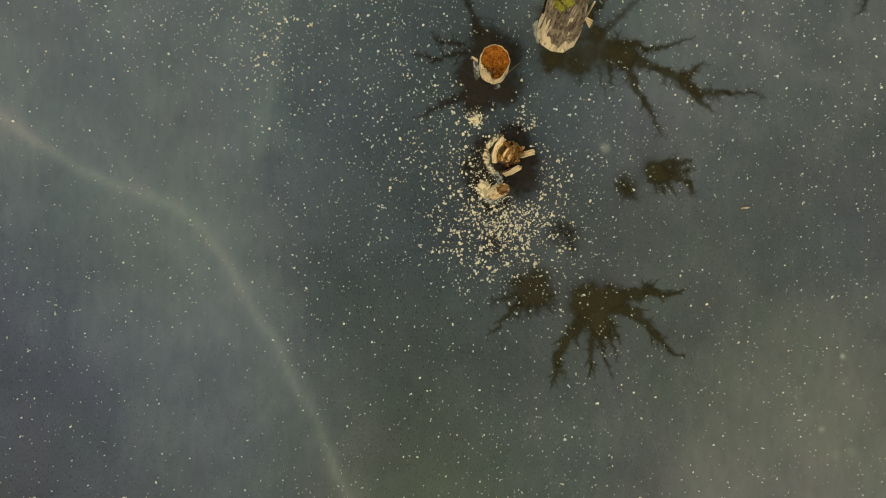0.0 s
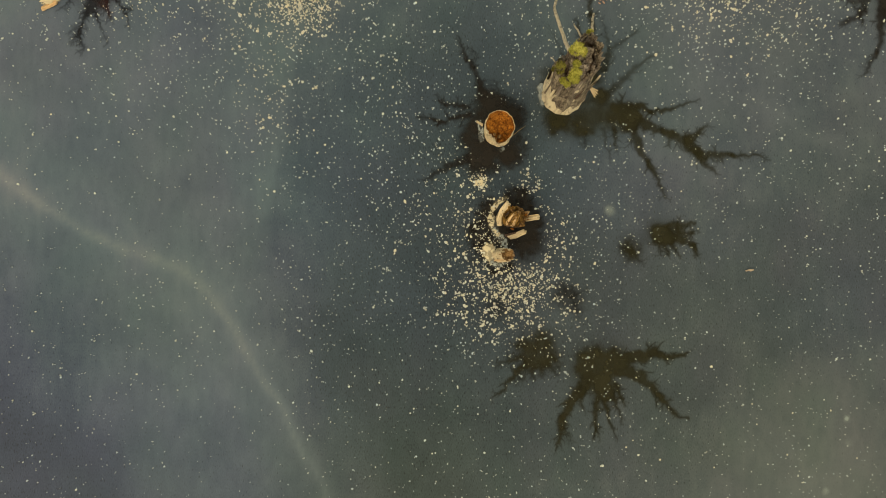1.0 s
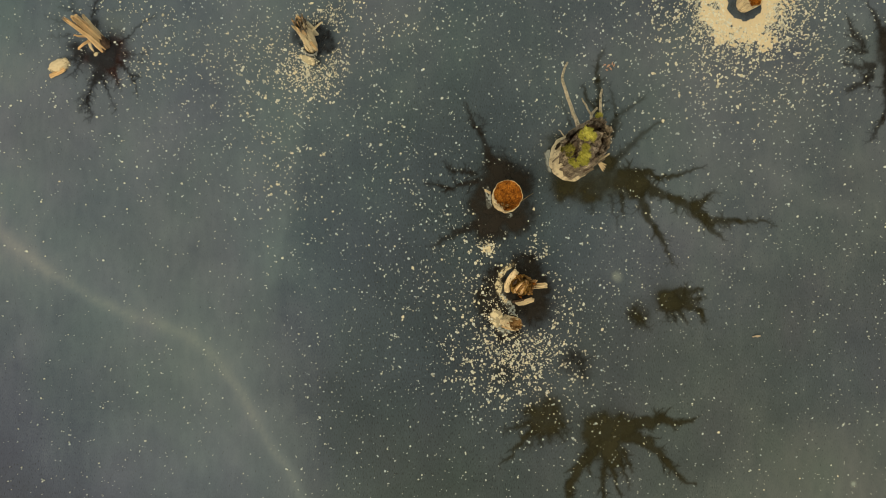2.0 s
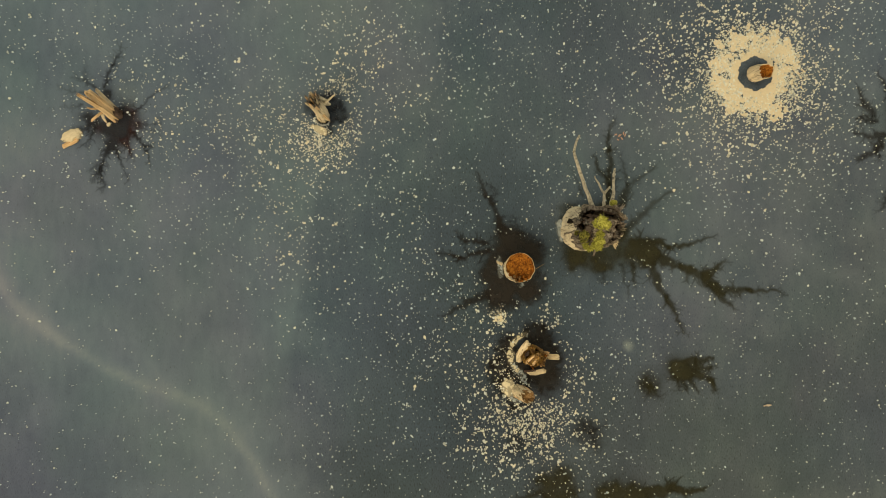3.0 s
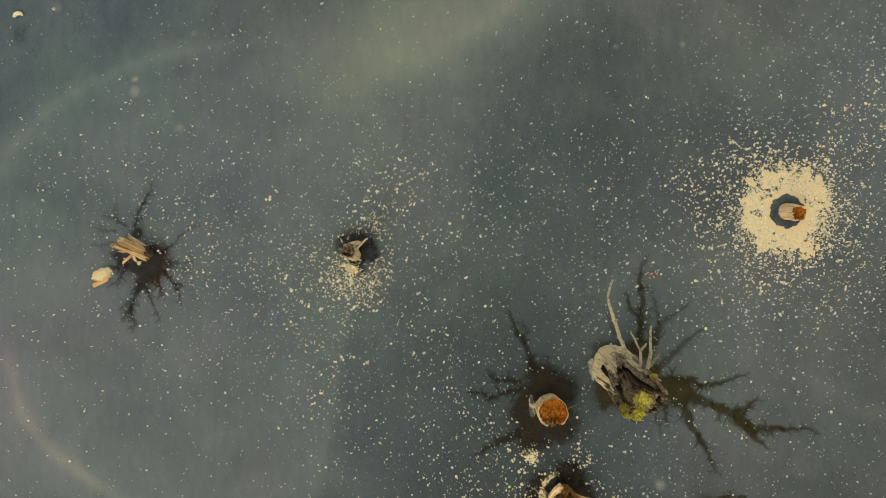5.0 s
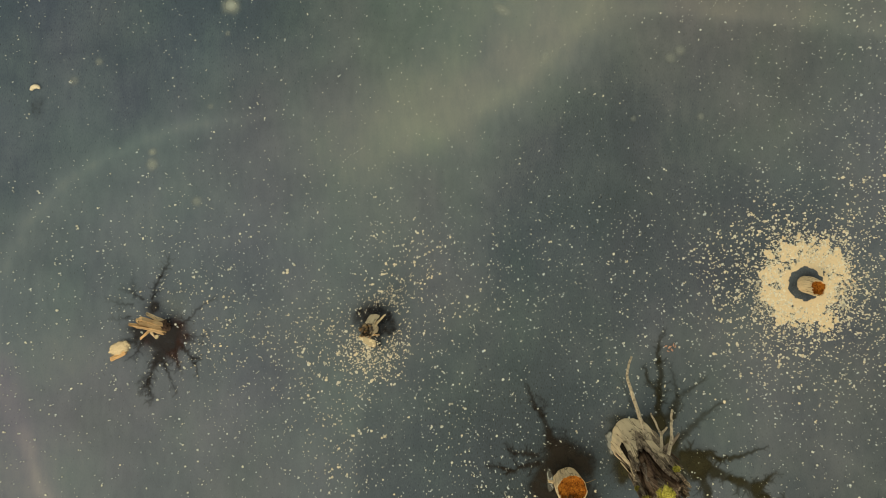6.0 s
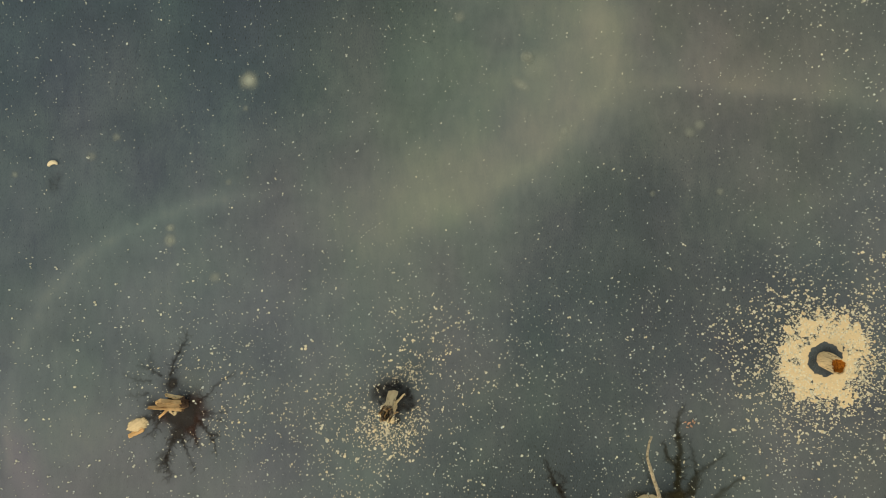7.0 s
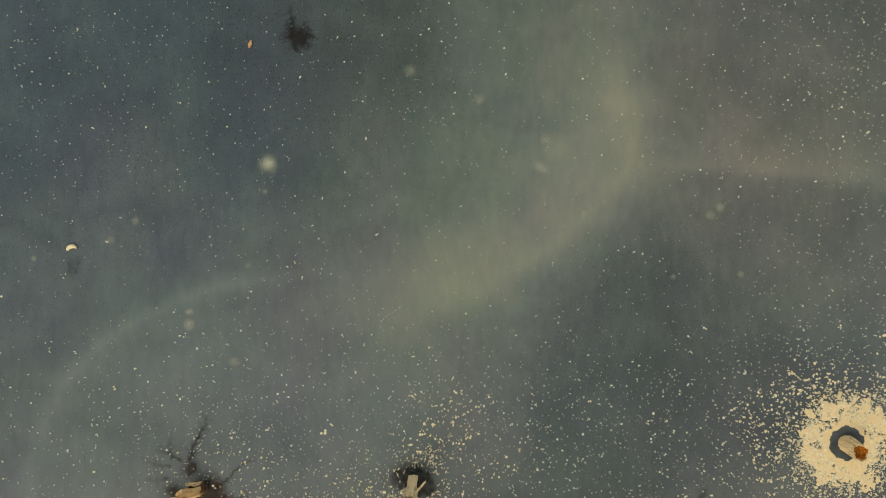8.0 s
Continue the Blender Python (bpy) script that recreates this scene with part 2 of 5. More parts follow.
def plain_material(name, a, c, rough=0.8):
    m, t, b = material(name, rough, 0.2)
    g = tex(t, "ShaderNodeTexNoise", 50, (1, 1, 1), 5, 0.7)
    t.links.new(ramp(t, g, (0.3, a), (0.7, c)), b.inputs["Base Color"])
    return m


LEAF_TAN = plain_material("dry_tan_leaf", (0.36, 0.25, 0.17), (0.60, 0.45, 0.33))
LEAF_PINK = plain_material("faded_pink_leaf", (0.45, 0.30, 0.27), (0.62, 0.44, 0.40))
LEAF_PALE = plain_material("bleached_leaf", (0.34, 0.30, 0.28), (0.62, 0.55, 0.52))
STALK = plain_material("dry_grass", (0.24, 0.20, 0.12), (0.36, 0.30, 0.19))


# ---- mesh helpers ----
def mesh_object(name, verts, faces, mat, parent=None, label="", soft=False):
    me = bpy.data.meshes.new(name)
    me.from_pydata([tuple(map(float, v)) for v in verts], [], [tuple(map(int, f)) for f in faces])
    me.materials.append(mat)
    if soft:
        me.polygons.foreach_set("use_smooth", np.ones(len(me.polygons), bool))
    me.update()
    ob = new(name, me)
    if parent:
        ob.parent = parent
    if label:
        ob["label"] = label
    return ob


def thing(name, at, label, category, group="", kind=""):
    ob = new(name)
    ob.location = at
    return tagged(ob, label, category, group, kind)


def point_values(ob, name, values):
    a = ob.data.attributes.new(name, "FLOAT", "POINT")
    a.data.foreach_set("value", np.asarray(values, np.float32))


def grid_faces(nx, ny, keep=None):
    i, j = np.meshgrid(np.arange(nx - 1), np.arange(ny - 1), indexing="ij")
    a = (i * ny + j).ravel()
    quads = np.stack([a, a + ny, a + ny + 1, a + 1], 1)
    return quads if keep is None else quads[keep.ravel()]


def masked_sheet(name, x0, x1, y0, y1, step, mask_of, mat, z, parent=None, least=0.02, relief=None):
    """A thin sheet of an uneven outline: the cells of a fine grid in which mask_of(x, y) is above least."""
    xs, ys = np.arange(x0, x1 + step, step), np.arange(y0, y1 + step, step)
    X, Y = np.meshgrid(xs, ys, indexing="ij")
    M = mask_of(X, Y)
    keep = np.maximum(np.maximum(M[:-1, :-1], M[1:, :-1]), np.maximum(M[:-1, 1:], M[1:, 1:])) > least
    quads = grid_faces(len(xs), len(ys), keep)
    used, inverse = np.unique(quads, return_inverse=True)
    Z = np.full(X.shape, z) if relief is None else z + relief(X, Y, M)
    verts = np.stack([X.ravel()[used], Y.ravel()[used], Z.ravel()[used]], 1)
    ob = mesh_object(name, verts, inverse.reshape(-1, 4), mat, parent, soft=True)
    point_values(ob, "melt", M.ravel()[used])
    return ob


def tube(points, radii, seg=8, wobble=0.0, seed=0, squash=1.0):
    """Verts and faces of a closed tapered tube along points."""
    r = np.random.default_rng(seed)
    pts = [Vector(p) for p in points]
    verts, faces = [], []
    side = Vector((0.31, 0.87, 0.37))
    for k, p in enumerate(pts):
        d = (pts[min(k + 1, len(pts) - 1)] - pts[max(k - 1, 0)]).normalized()
        u = (side - d * side.dot(d)).normalized()
        v = d.cross(u)
        for s in range(seg):
            a = 2 * math.pi * s / seg
            q = radii[k] * (1 + wobble * (r.random() - 0.5) * 2)
            verts.append(p + u * (q * math.cos(a)) + v * (q * squash * math.sin(a)))
    for k in range(len(pts) - 1):
        for s in range(seg):
            t = (s + 1) % seg
            faces.append((k * seg + s, k * seg + t, (k + 1) * seg + t, (k + 1) * seg + s))
    faces.append(tuple(reversed(range(seg))))
    faces.append(tuple(range((len(pts) - 1) * seg, len(pts) * seg)))
    return verts, faces


def curve_points(points, n, jitter=0.0, seed=0):
    """Points at even steps along a polyline, slightly shaken."""
    r = np.random.default_rng(seed)
    pts = np.array(points, float)
    s = np.r_[0, np.cumsum(np.linalg.norm(np.diff(pts, axis=0), axis=1))]
    q = np.linspace(0, s[-1], n)
    out = np.stack([np.interp(q, s, pts[:, k]) for k in range(pts.shape[1])], 1)
    shake = (r.random(out.shape) - 0.5) * 2 * jitter
    shake[0] = 0
    return out + shake


def splinter(name, points, width, thick, mat, parent, seed, face=(0, 0, 1), label="", ragged=0.02, end=0.75):
    """A split slab of wood along points: width across, thickness towards face, with a ragged far end and grooves along it."""
    r = np.random.default_rng(seed)
    n, across = 9, 7
    spine = curve_points(points, n, width * 0.04, seed)
    verts, faces = [], []
    grooves = (r.random(across) - 0.5) * thick * 0.7
    tips = (r.random(across) - 0.3) * ragged
    for k in range(n):
        d = Vector(spine[min(k + 1, n - 1)] - spine[max(k - 1, 0)]).normalized()
        f = Vector(face)
        u = d.cross(f).normalized()
        w = u.cross(d).normalized()
        share = k / (n - 1)
        half = width / 2 * (1 - (1 - end) * share) * (1 + 0.08 * (r.random() - 0.5))
        for top in (1, -1):
            for c in range(across):
                x = (c / (across - 1) * 2 - 1)
                rim = math.sqrt(max(0.0, 1 - x * x * 0.85))
                p = Vector(spine[k]) + u * (half * x) + w * (top * thick / 2 * rim + (grooves[c] if top > 0 else 0) * (0.6 + 0.4 * share))
                if k >= n - 2:
                    p += d * tips[c] * (1.0 if k == n - 1 else 0.3)
                verts.append(p)
    ring = 2 * across
    order = list(range(across)) + list(range(2 * across - 1, across - 1, -1))
    for k in range(n - 1):
        for c in range(ring):
            a, b = order[c], order[(c + 1) % ring]
            faces.append((k * ring + a, (k + 1) * ring + a, (k + 1) * ring + b, k * ring + b))
    for c in range(across - 1):
        for k, flip in ((0, False), (n - 1, True)):
            q = (k * ring + c, k * ring + c + 1, k * ring + across + c + 1, k * ring + across + c)
            faces.append(q if not flip else tuple(reversed(q)))
    base = Vector(points[0])
    zed = (Vector(points[-1]) - base).normalized()
    turn = zed.to_track_quat("Z", "Y").to_matrix()
    local = [turn.transposed() @ (v - base) for v in verts]
    ob = mesh_object(name, local, faces, mat, parent, label)
    ob.matrix_basis = Matrix.Translation(base) @ turn.to_4x4()
    return ob


def trunk(name, rings, mat, parent, seed, seg=56, flutes=0.05, ragged=0.0, lumps=0.05, steps=22, label="", notch=None, wall=0.0, low=None, tilt=0.0):
    """The side of a stump: rings of (x, y, z, radius) from below, with grooves down the grain and a ragged upper edge. Returns the part and its rim."""
    r = np.random.default_rng(seed)
    ringed = np.array(rings, float)
    z = np.linspace(ringed[0, 2], ringed[-1, 2], steps)
    cx, cy, cr = (np.interp(z, ringed[:, 2], ringed[:, k]) for k in (0, 1, 3))
    a = np.linspace(0, 2 * math.pi, seg, endpoint=False)
    groove = sum(r.normal() * np.cos(k * a + r.random() * 6.28) / (k ** 0.6) for k in range(2, 16)) * flutes / 2
    fine = (r.random(seg) - 0.5) * flutes
    edge = (r.random(seg) - 0.5) * ragged + sum(r.normal() * np.cos(k * a + r.random() * 6.28) for k in range(1, 5)) * ragged * 0.35
    edge = edge + tilt * np.sin(a)
    if notch:
        where, spread, deep = notch
        gap = np.abs((a - where + math.pi) % (2 * math.pi) - math.pi)
        edge = edge - deep * np.exp(-(gap / spread) ** 4)
    verts = []
    foot = np.full(seg, z[0]) if low is None else z[0] + low(a) + (r.random(seg) - 0.5) * 0.06
    for k in range(steps):
        share = k / (steps - 1)
        zk = foot + (z[-1] - foot) * share
        lump = value_noise(np.cos(a) * 2 + 9 + seed, np.sin(a) * 2 + 9 + zk * 8, 0.7, seed + 3) - 0.5
        rad = np.interp(zk, z, cr) * (1 + groove + fine + lump * lumps * 2)
        lift = edge * share ** 3
        verts += list(np.stack([np.interp(zk, z, cx) + rad * np.cos(a), np.interp(zk, z, cy) + rad * np.sin(a), zk + lift], 1))
    if wall:
        centre = np.array([cx[-1], cy[-1], 0.0])
        last = np.array(verts[-seg:])
        wall = wall * (0.25 + 1.9 * np.cos((a - 3.9) / 2) ** 6)
        for inward, down in ((wall * (0.6 + 0.8 * r.random(seg)), 0.004), (wall * (0.9 + 0.9 * r.random(seg)), 0.02)):
            p = centre + (last - centre) * np.stack([1 - inward, 1 - inward, np.ones(seg)], 1)
            p[:, 2] -= down
            verts += list(p)
        steps += 2
    faces = [(k * seg + s, k * seg + (s + 1) % seg, (k + 1) * seg + (s + 1) % seg, (k + 1) * seg + s) for k in range(steps - 1) for s in range(seg)]
    ob = mesh_object(name, verts, faces, mat, parent, label, True)
    return ob, np.array(verts[-seg:])


def cap(name, rim, mat, parent, seed, depth, rough, label="", rings=12):
    """The uneven broken or sawn end inside a rim: sinks by depth, with crumbs of relief."""
    c = rim.mean(axis=0)
    seg = len(rim)
    verts = [c + (0, 0, -depth)]
    for k in range(1, rings + 1):
        s = k / rings
        p = c + (rim - c) * s * 0.995
        p[:, 2] = c[2] + (rim[:, 2] - c[2]) * s ** 3 - depth * (1 - s ** 4)
        bumps = fbm(p[:, 0] + seed, p[:, 1] + seed, 0.05, seed, 4) - 0.5
        p[:, 2] += bumps * rough * (1 if k < rings else 0) * 2
        verts += list(p)
    faces = [(0, 1 + s, 1 + (s + 1) % seg) for s in range(seg)]
    for k in range(rings - 1):
        o = 1 + k * seg
        faces += [(o + s, o + seg + s, o + seg + (s + 1) % seg, o + (s + 1) % seg) for s in range(seg)]
    return mesh_object(name, verts, faces, mat, parent, label, True)


# ---- the ice: one sheet out to the horizon ----
CRACK = [(-4.64, 2.6), (-4.33, 1.89), (-4.25, 1.57), (-4.0, 1.22), (-3.65, 0.97), (-3.1, 0.67), (-2.65, 0.46), (-2.42, 0.38), (-2.12, 0.18), (-1.89, -0.1), (-1.66, -0.5), (-1.46, -0.89), (-1.19, -1.39), (-0.9, -2.05), (-0.4, -3.0), (0.6, -5.0)]
SEAM = [(-1.2, 2.9), (-1.42, 2.1), (-1.5, 1.6), (-1.59, 1.1), (-1.65, 0.5), (-1.75, -0.2)]
ARC = [(-4.49, 2.05), (-4.61, 2.4), (-4.66, 2.75), (-4.63, 3.2), (-4.55, 3.5), (-4.38, 3.86), (-4.13, 4.16), (-3.68, 4.48), (-3.18, 4.69), (-2.67, 4.79), (-2.17, 4.86), (-1.2, 4.82)]
BAND = [(-2.6, 4.35), (-1.5, 4.45), (-0.66, 4.75), (-0.1, 5.05), (0.4, 5.45), (0.74, 5.85), (0.72, 6.3), (0.41, 6.91), (0.1, 7.7)]
LINE = [(0.85, 5.84), (1.4, 5.79), (1.77, 5.76), (2.38, 5.71), (2.98, 5.67), (4.5, 5.5)]
# broad tones of the ice: x, y, whiteness
TONES_SOUTH = [(-3.63, 1.95, 0.52), (-2.93, 1.71, 0.48), (-2.27, 1.05, 0.49), (-1, 0.96, 0.34), (-0.67, -0.3, 0.19), (0.08, -1.29, 0.21), (-3.41, -0.05, 0.4), (-3.7, -1.29, 0.2), (-2.26, -0.55, 0.48), (-1.91, -1.54, 0.31), (2.6, 0.96, 0.32), (3.09, -0.8, 0.38), (3.2, -1.9, 0.52), (3.2, 0.1, 0.24), (1.08, -1.79, 0.33), (1.84, -0.04, 0.21), (0.5, 0.6, 0.17), (1.2, 1.2, 0.35), (1.05, 0.72, 0.28), (1.5, 2.15, 0.46), (0.05, 1.1, 0.05), (0, 0.5, 0.09)]
TONES_NORTH = [(-2.87, 3.91, 0.48), (-3.78, 5, 0.39), (-0.85, 4.32, 0.48), (0.42, 4.17, 0.29), (1.19, 3.66, 0.27), (-2.86, 1.89, 0.48), (-0.85, 1.38, 0.29), (-0.34, 2.39, 0.28), (2.71, 2.13, 0.41), (0, 1.75, 0.13), (1.8, 2.3, 0.47), (2.2, 1.6, 0.41), (-4.44, 6.82, 0.29), (-2.17, 6.92, 0.21), (-3.43, 6.05, 0.33), (-1.41, 5.8, 0.39), (-2.92, 4.2, 0.4), (1.11, 4.78, 0.36), (0.85, 4.03, 0.23), (2.13, 5.28, 0.45), (1.63, 6.81, 0.4), (0.11, 6.81, 0.49), (-1.5, 3.4, 0.53), (-0.7, 3, 0.45), (-2.6, 2.4, 0.39), (-3.6, 3.75, 0.42)]
# what tints the water below: x, y, silt, green bloom
TINTS = [(-2.6, 1.5, 0.19, 0.36), (-2.6, -1.5, 0.14, 0.3), (0, -1.5, 0.89, 0.58), (1.2, -0.7, 0.84, 0.38), (2.6, -1.5, 0.84, 0.18), (0, 0, 0.32, 0.44), (2.6, 0, 0.7, -0.02), (1.1, 1.7, 0.44, 0.56), (-3.1, 4.2, 0.14, 0.33), (-0.4, 4.2, 0.24, 0.74), (-3, 1.2, 0.31, 0.2),
         (2.2, 4.2, 0.29, 0.16), (-0.6, 2.7, 0.5, 0.73), (-3.6, 6.6, 0.02, 1.05), (-1, 6.6, 0.48, 0.93), (1.7, 6.6, 0.64, 0.13), (-3.6, 5.1, 0.10, 0.58), (-1, 5.1, 0.55, 0.43), (1.6, 5.1, 0.69, 0.26), (-2.2, 2.8, 0.14, 0.43), (2.4, 2.2, 0.56, 0.23), (-1.2, 3.0, 0.5, 0.15)]


def ice_tone(x, y):
    total, weight = 0.0, 1e-6
    for px, py, v in TONES_SOUTH + TONES_NORTH:
        k = np.exp(-((x - px) ** 2 + (y - py) ** 2) / (2 * 0.55 ** 2)) + 1e-5
        total, weight = total + k * v, weight + k
    f = total / weight
    wx, wy = x + (fbm(x, y, 0.6, 40) - 0.5) * 0.16, y + (fbm(x, y, 0.6, 50) - 0.5) * 0.16
    for points, rise, left, right in ((CRACK, 0.19, 0.055, 0.042), (CRACK, 0.09, 0.40, 0.36), (SEAM, 0.10, 0.05, 0.45), (ARC, 0.085, 0.07, 0.05), (ARC, 0.07, 0.10, 0.7),
                                      (BAND, 0.28, 0.95, 0.28), (BAND, 0.11, 0.40, 0.16), (LINE, 0.16, 0.40, 0.06)):
        d, share, side = along(wx, wy, points)
        ends = smooth(0, 0.45 if points is BAND else 0.12, share) * smooth(0, 0.35, 1 - share)
        patchy = 1.0 + (0.4 if points is BAND else 0.9) * (fbm(x, y, 0.5, 60) - 0.5)
        f = f + rise * ends * patchy * np.exp(-(d / np.where(side > 0, left, right)) ** 1.4)
    return np.clip(f + (fbm(x, y, 1.1, 70) - 0.5) * 0.12, 0, 1)


def tint_field(x, y, which):
    total, weight = 0.0, 1e-6
    for row in TINTS:
        k = np.exp(-((x - row[0]) ** 2 + (y - row[1]) ** 2) / (2 * 0.85 ** 2)) + 1e-4
        total, weight = total + k * row[which], weight + k
    return total / weight


def ice_silt(x, y):
    return np.clip(tint_field(x, y, 2) + (fbm(x, y, 1.2, 90) - 0.5) * 0.35, 0, 1)


def ice_algae(x, y):
    """A faint green bloom under the ice, in drifting patches."""
    patch = 0.65 * fbm(x, y * 0.7, 0.8, 310, 3) + 0.35 * fbm(x, y * 0.6, 0.25, 320, 2)
    d, share, _ = along(x, y, CRACK)
    return tint_field(x, y, 3) + 1.5 * (patch - 0.5) - 0.6 * np.exp(-(d / 0.14) ** 2) * smooth(0.30, 0.12, share)


def build_ice():
    far = [12, 25, 60, 150, 400, 1000, 2500]
    xs = np.r_[[-0.5 - f for f in far[::-1]], np.arange(-7.0, 6.001, 0.04), [-0.5 + f for f in far]]
    ys = np.r_[[2.5 - f for f in far[::-1]], np.arange(-4.5, 9.501, 0.04), [2.5 + f for f in far]]
    X, Y = np.meshgrid(xs, ys, indexing="ij")
    verts = np.stack([X.ravel(), Y.ravel(), np.zeros(X.size)], 1)
    ob = mesh_object("ice_sheet", verts, grid_faces(len(xs), len(ys)), ICE, soft=True)
    point_values(ob, "frost", ice_tone(X, Y).ravel())
    point_values(ob, "silt", ice_silt(X, Y).ravel())
    point_values(ob, "algae", ice_algae(X, Y).ravel())
    tagged(ob, "grey-green frozen pond ice with pale cracks and cloudy patches", "ice", kind="structure")


build_ice()


# ---- melt stars: dark clear ice that branches out from sunken and standing wood ----
def melt_star(at, cores, arms, mat, label, seed, z=0.004, depth=1.0, blur=0.022, twigs=1.0, slim=0.8, solid=0.0):
    """A star of dark clear ice: a core, and arms with side twigs, each a thin sheet with a feathered edge. An arm: half width at its root and at its tip, strength, points."""
    r = np.random.default_rng(seed)
    pieces = []
    for wide, narrow, strong, *points in arms:
        wide, narrow, strokes = wide * slim, narrow * slim, []
        pts = curve_points(points, 18, 0.012, seed + len(pieces))
        strokes.append((wide, narrow, [tuple(p) for p in pts], strong))
        for k in range(1, 18):
            for hand in (-1, 1):
                if r.random() > 0.62 * twigs:
                    continue
                w = wide + (narrow - wide) * k / 17
                d = pts[k] - pts[k - 1]
                turn = math.atan2(d[1], d[0]) + hand * (0.35 + 0.8 * r.random())
                reach = (0.35 + 1.5 * r.random() ** 2) * (w * 1.2 + 0.03)
                mid = pts[k] + 0.6 * reach * np.array([math.cos(turn), math.sin(turn)])
                tip = mid + 0.5 * reach * np.array([math.cos(turn - hand * 0.5), math.sin(turn - hand * 0.5)])
                strokes.append((min(w * 0.4, 0.010), 0.0015, [tuple(pts[k]), tuple(mid), tuple(tip)], 0.85 * strong))
                if r.random() < 0.4:
                    side = turn + hand * 0.7
                    strokes.append((min(w * 0.3, 0.008), 0.002, [tuple(mid), tuple(mid + 0.5 * reach * np.array([math.cos(side), math.sin(side)]))], 0.7 * strong))
        pieces.append(("melt_arm", [], strokes))
    fringe = []
    for cx, cy, cr in cores:
        for k in range(int(26 * cr / 0.2 * twigs) + 4):
            a = r.random() * 6.283
            reach = cr * (1.0 + 0.22 * r.random() * twigs)
            fringe.append((0.014, 0.003, [(cx + cr * 0.85 * math.cos(a), cy + cr * 0.85 * math.sin(a)), (cx + reach * math.cos(a + 0.1), cy + reach * math.sin(a + 0.1))], 0.8))
    pieces += [("melt_core", cores, fringe)] if arms else [("melt_core", cores, []), ("melt_fringe", [], fringe)]

    def sheet(name, round_parts, strokes, lift, parent):
        spots = np.array([p for _, _, ps, _ in strokes for p in ps] + [(cx + k * (cr * 1.4 + 0.04), cy + k * (cr * 1.4 + 0.04)) for cx, cy, cr in round_parts for k in (-1, 1)])
        (x0, y0), (x1, y1) = spots.min(axis=0) - 0.06, spots.max(axis=0) + 0.06

        def mask(X, Y):
            rough = fbm(X + seed, Y, 0.07, seed, 4) - 0.5
            slow = fbm(X + seed, Y, 0.3, seed + 9, 2) - 0.5
            wx, wy = X + (fbm(X, Y, 0.08, seed + 20, 3) - 0.5) * 0.040, Y + (fbm(X, Y, 0.08, seed + 30, 3) - 0.5) * 0.040
            M, halo = np.zeros_like(X), np.zeros_like(X)
            for wide, narrow, points, strong in strokes:
                d, share, _ = along(wx, wy, points)
                w = wide + (narrow - wide) * share
                soft = np.minimum(blur, 0.6 * w + 0.007)
                M = np.maximum(M, smooth(-soft, soft * 0.8, w * (1 + (0.75 - 0.3 * solid) * rough) - d) * strong * (0.96 - 0.22 * share))
            for cx, cy, cr in round_parts:
                d = np.hypot(wx - cx, wy - cy)
                edge = blur * 0.9 + (0.42 - 0.16 * solid) * cr
                halo = np.maximum(halo, 0.46 * np.exp(-(np.maximum(d - cr * 0.8, 0) / (0.32 * cr + 0.035)) ** 1.5) * (0.7 + 0.9 * rough + 0.6 * slow))
                M = np.maximum(M, smooth(-edge, edge, cr * (0.98 + 0.03 * solid + (0.75 - 0.4 * solid) * rough + 0.3 * slow) - d))
            return np.clip(np.maximum(M * np.clip(0.88 + 0.08 * solid + (0.55 - 0.35 * solid) * slow + 0.35 * rough, 0, 1), halo), 0, 1) * depth
        return masked_sheet(name, x0, x1, y0, y1, 0.0065, mask, mat, lift, parent)

    if not arms and len(cores) == 1:
        ob = sheet("melt_star", cores, fringe, 0.0, None)
        ob.location = (*at, z)
        return tagged(ob, label, "melt star", "melt stars in the ice")
    star = thing("melt_star", (*at, z), label, "melt star", "melt stars in the ice")
    for k, (name, round_parts, strokes) in enumerate(pieces):
        sheet(name, round_parts, strokes, 0.00012 * k, star)
    return star


melt_star((0.44, 1.55), [(-0.04, 0.06, 0.24), (-0.08, 0.25, 0.15), (0.11, -0.08, 0.17), (-0.12, -0.17, 0.17), (0.13, 0.16, 0.15), (-0.23, -0.03, 0.1)], [
    (0.036, 0.022, 1, (-0.1, 0.32), (-0.15, 0.46), (-0.2, 0.62)),
    (0.022, 0.005, 0.9, (-0.2, 0.62), (-0.27, 0.7), (-0.32, 0.8), (-0.33, 0.9)),
    (0.012, 0.004, 0.7, (-0.22, 0.65), (-0.19, 0.71), (-0.22, 0.8)),
    (0.016, 0.004, 0.55, (0.04, 0.27), (0.01, 0.41), (-0.03, 0.5)),
    (0.014, 0.004, 0.5, (0.07, 0.3), (0.06, 0.43)),
    (0.03, 0.01, 0.95, (-0.26, 0.19), (-0.37, 0.16), (-0.47, 0.14), (-0.58, 0.17), (-0.7, 0.16)),
    (0.012, 0.004, 0.8, (-0.5, 0.15), (-0.55, 0.09)),
    (0.024, 0.006, 0.85, (-0.26, 0.26), (-0.37, 0.29), (-0.45, 0.29), (-0.51, 0.32), (-0.55, 0.37)),
    (0.01, 0.004, 0.7, (-0.45, 0.29), (-0.49, 0.34)),
    (0.042, 0.008, 0.9, (-0.26, -0.2), (-0.37, -0.24), (-0.47, -0.28), (-0.58, -0.34), (-0.66, -0.4)),
], MELT_BROWN, "black branching melt star in the ice round a sawn stump", 11, 0.004, 0.96, 0.026)
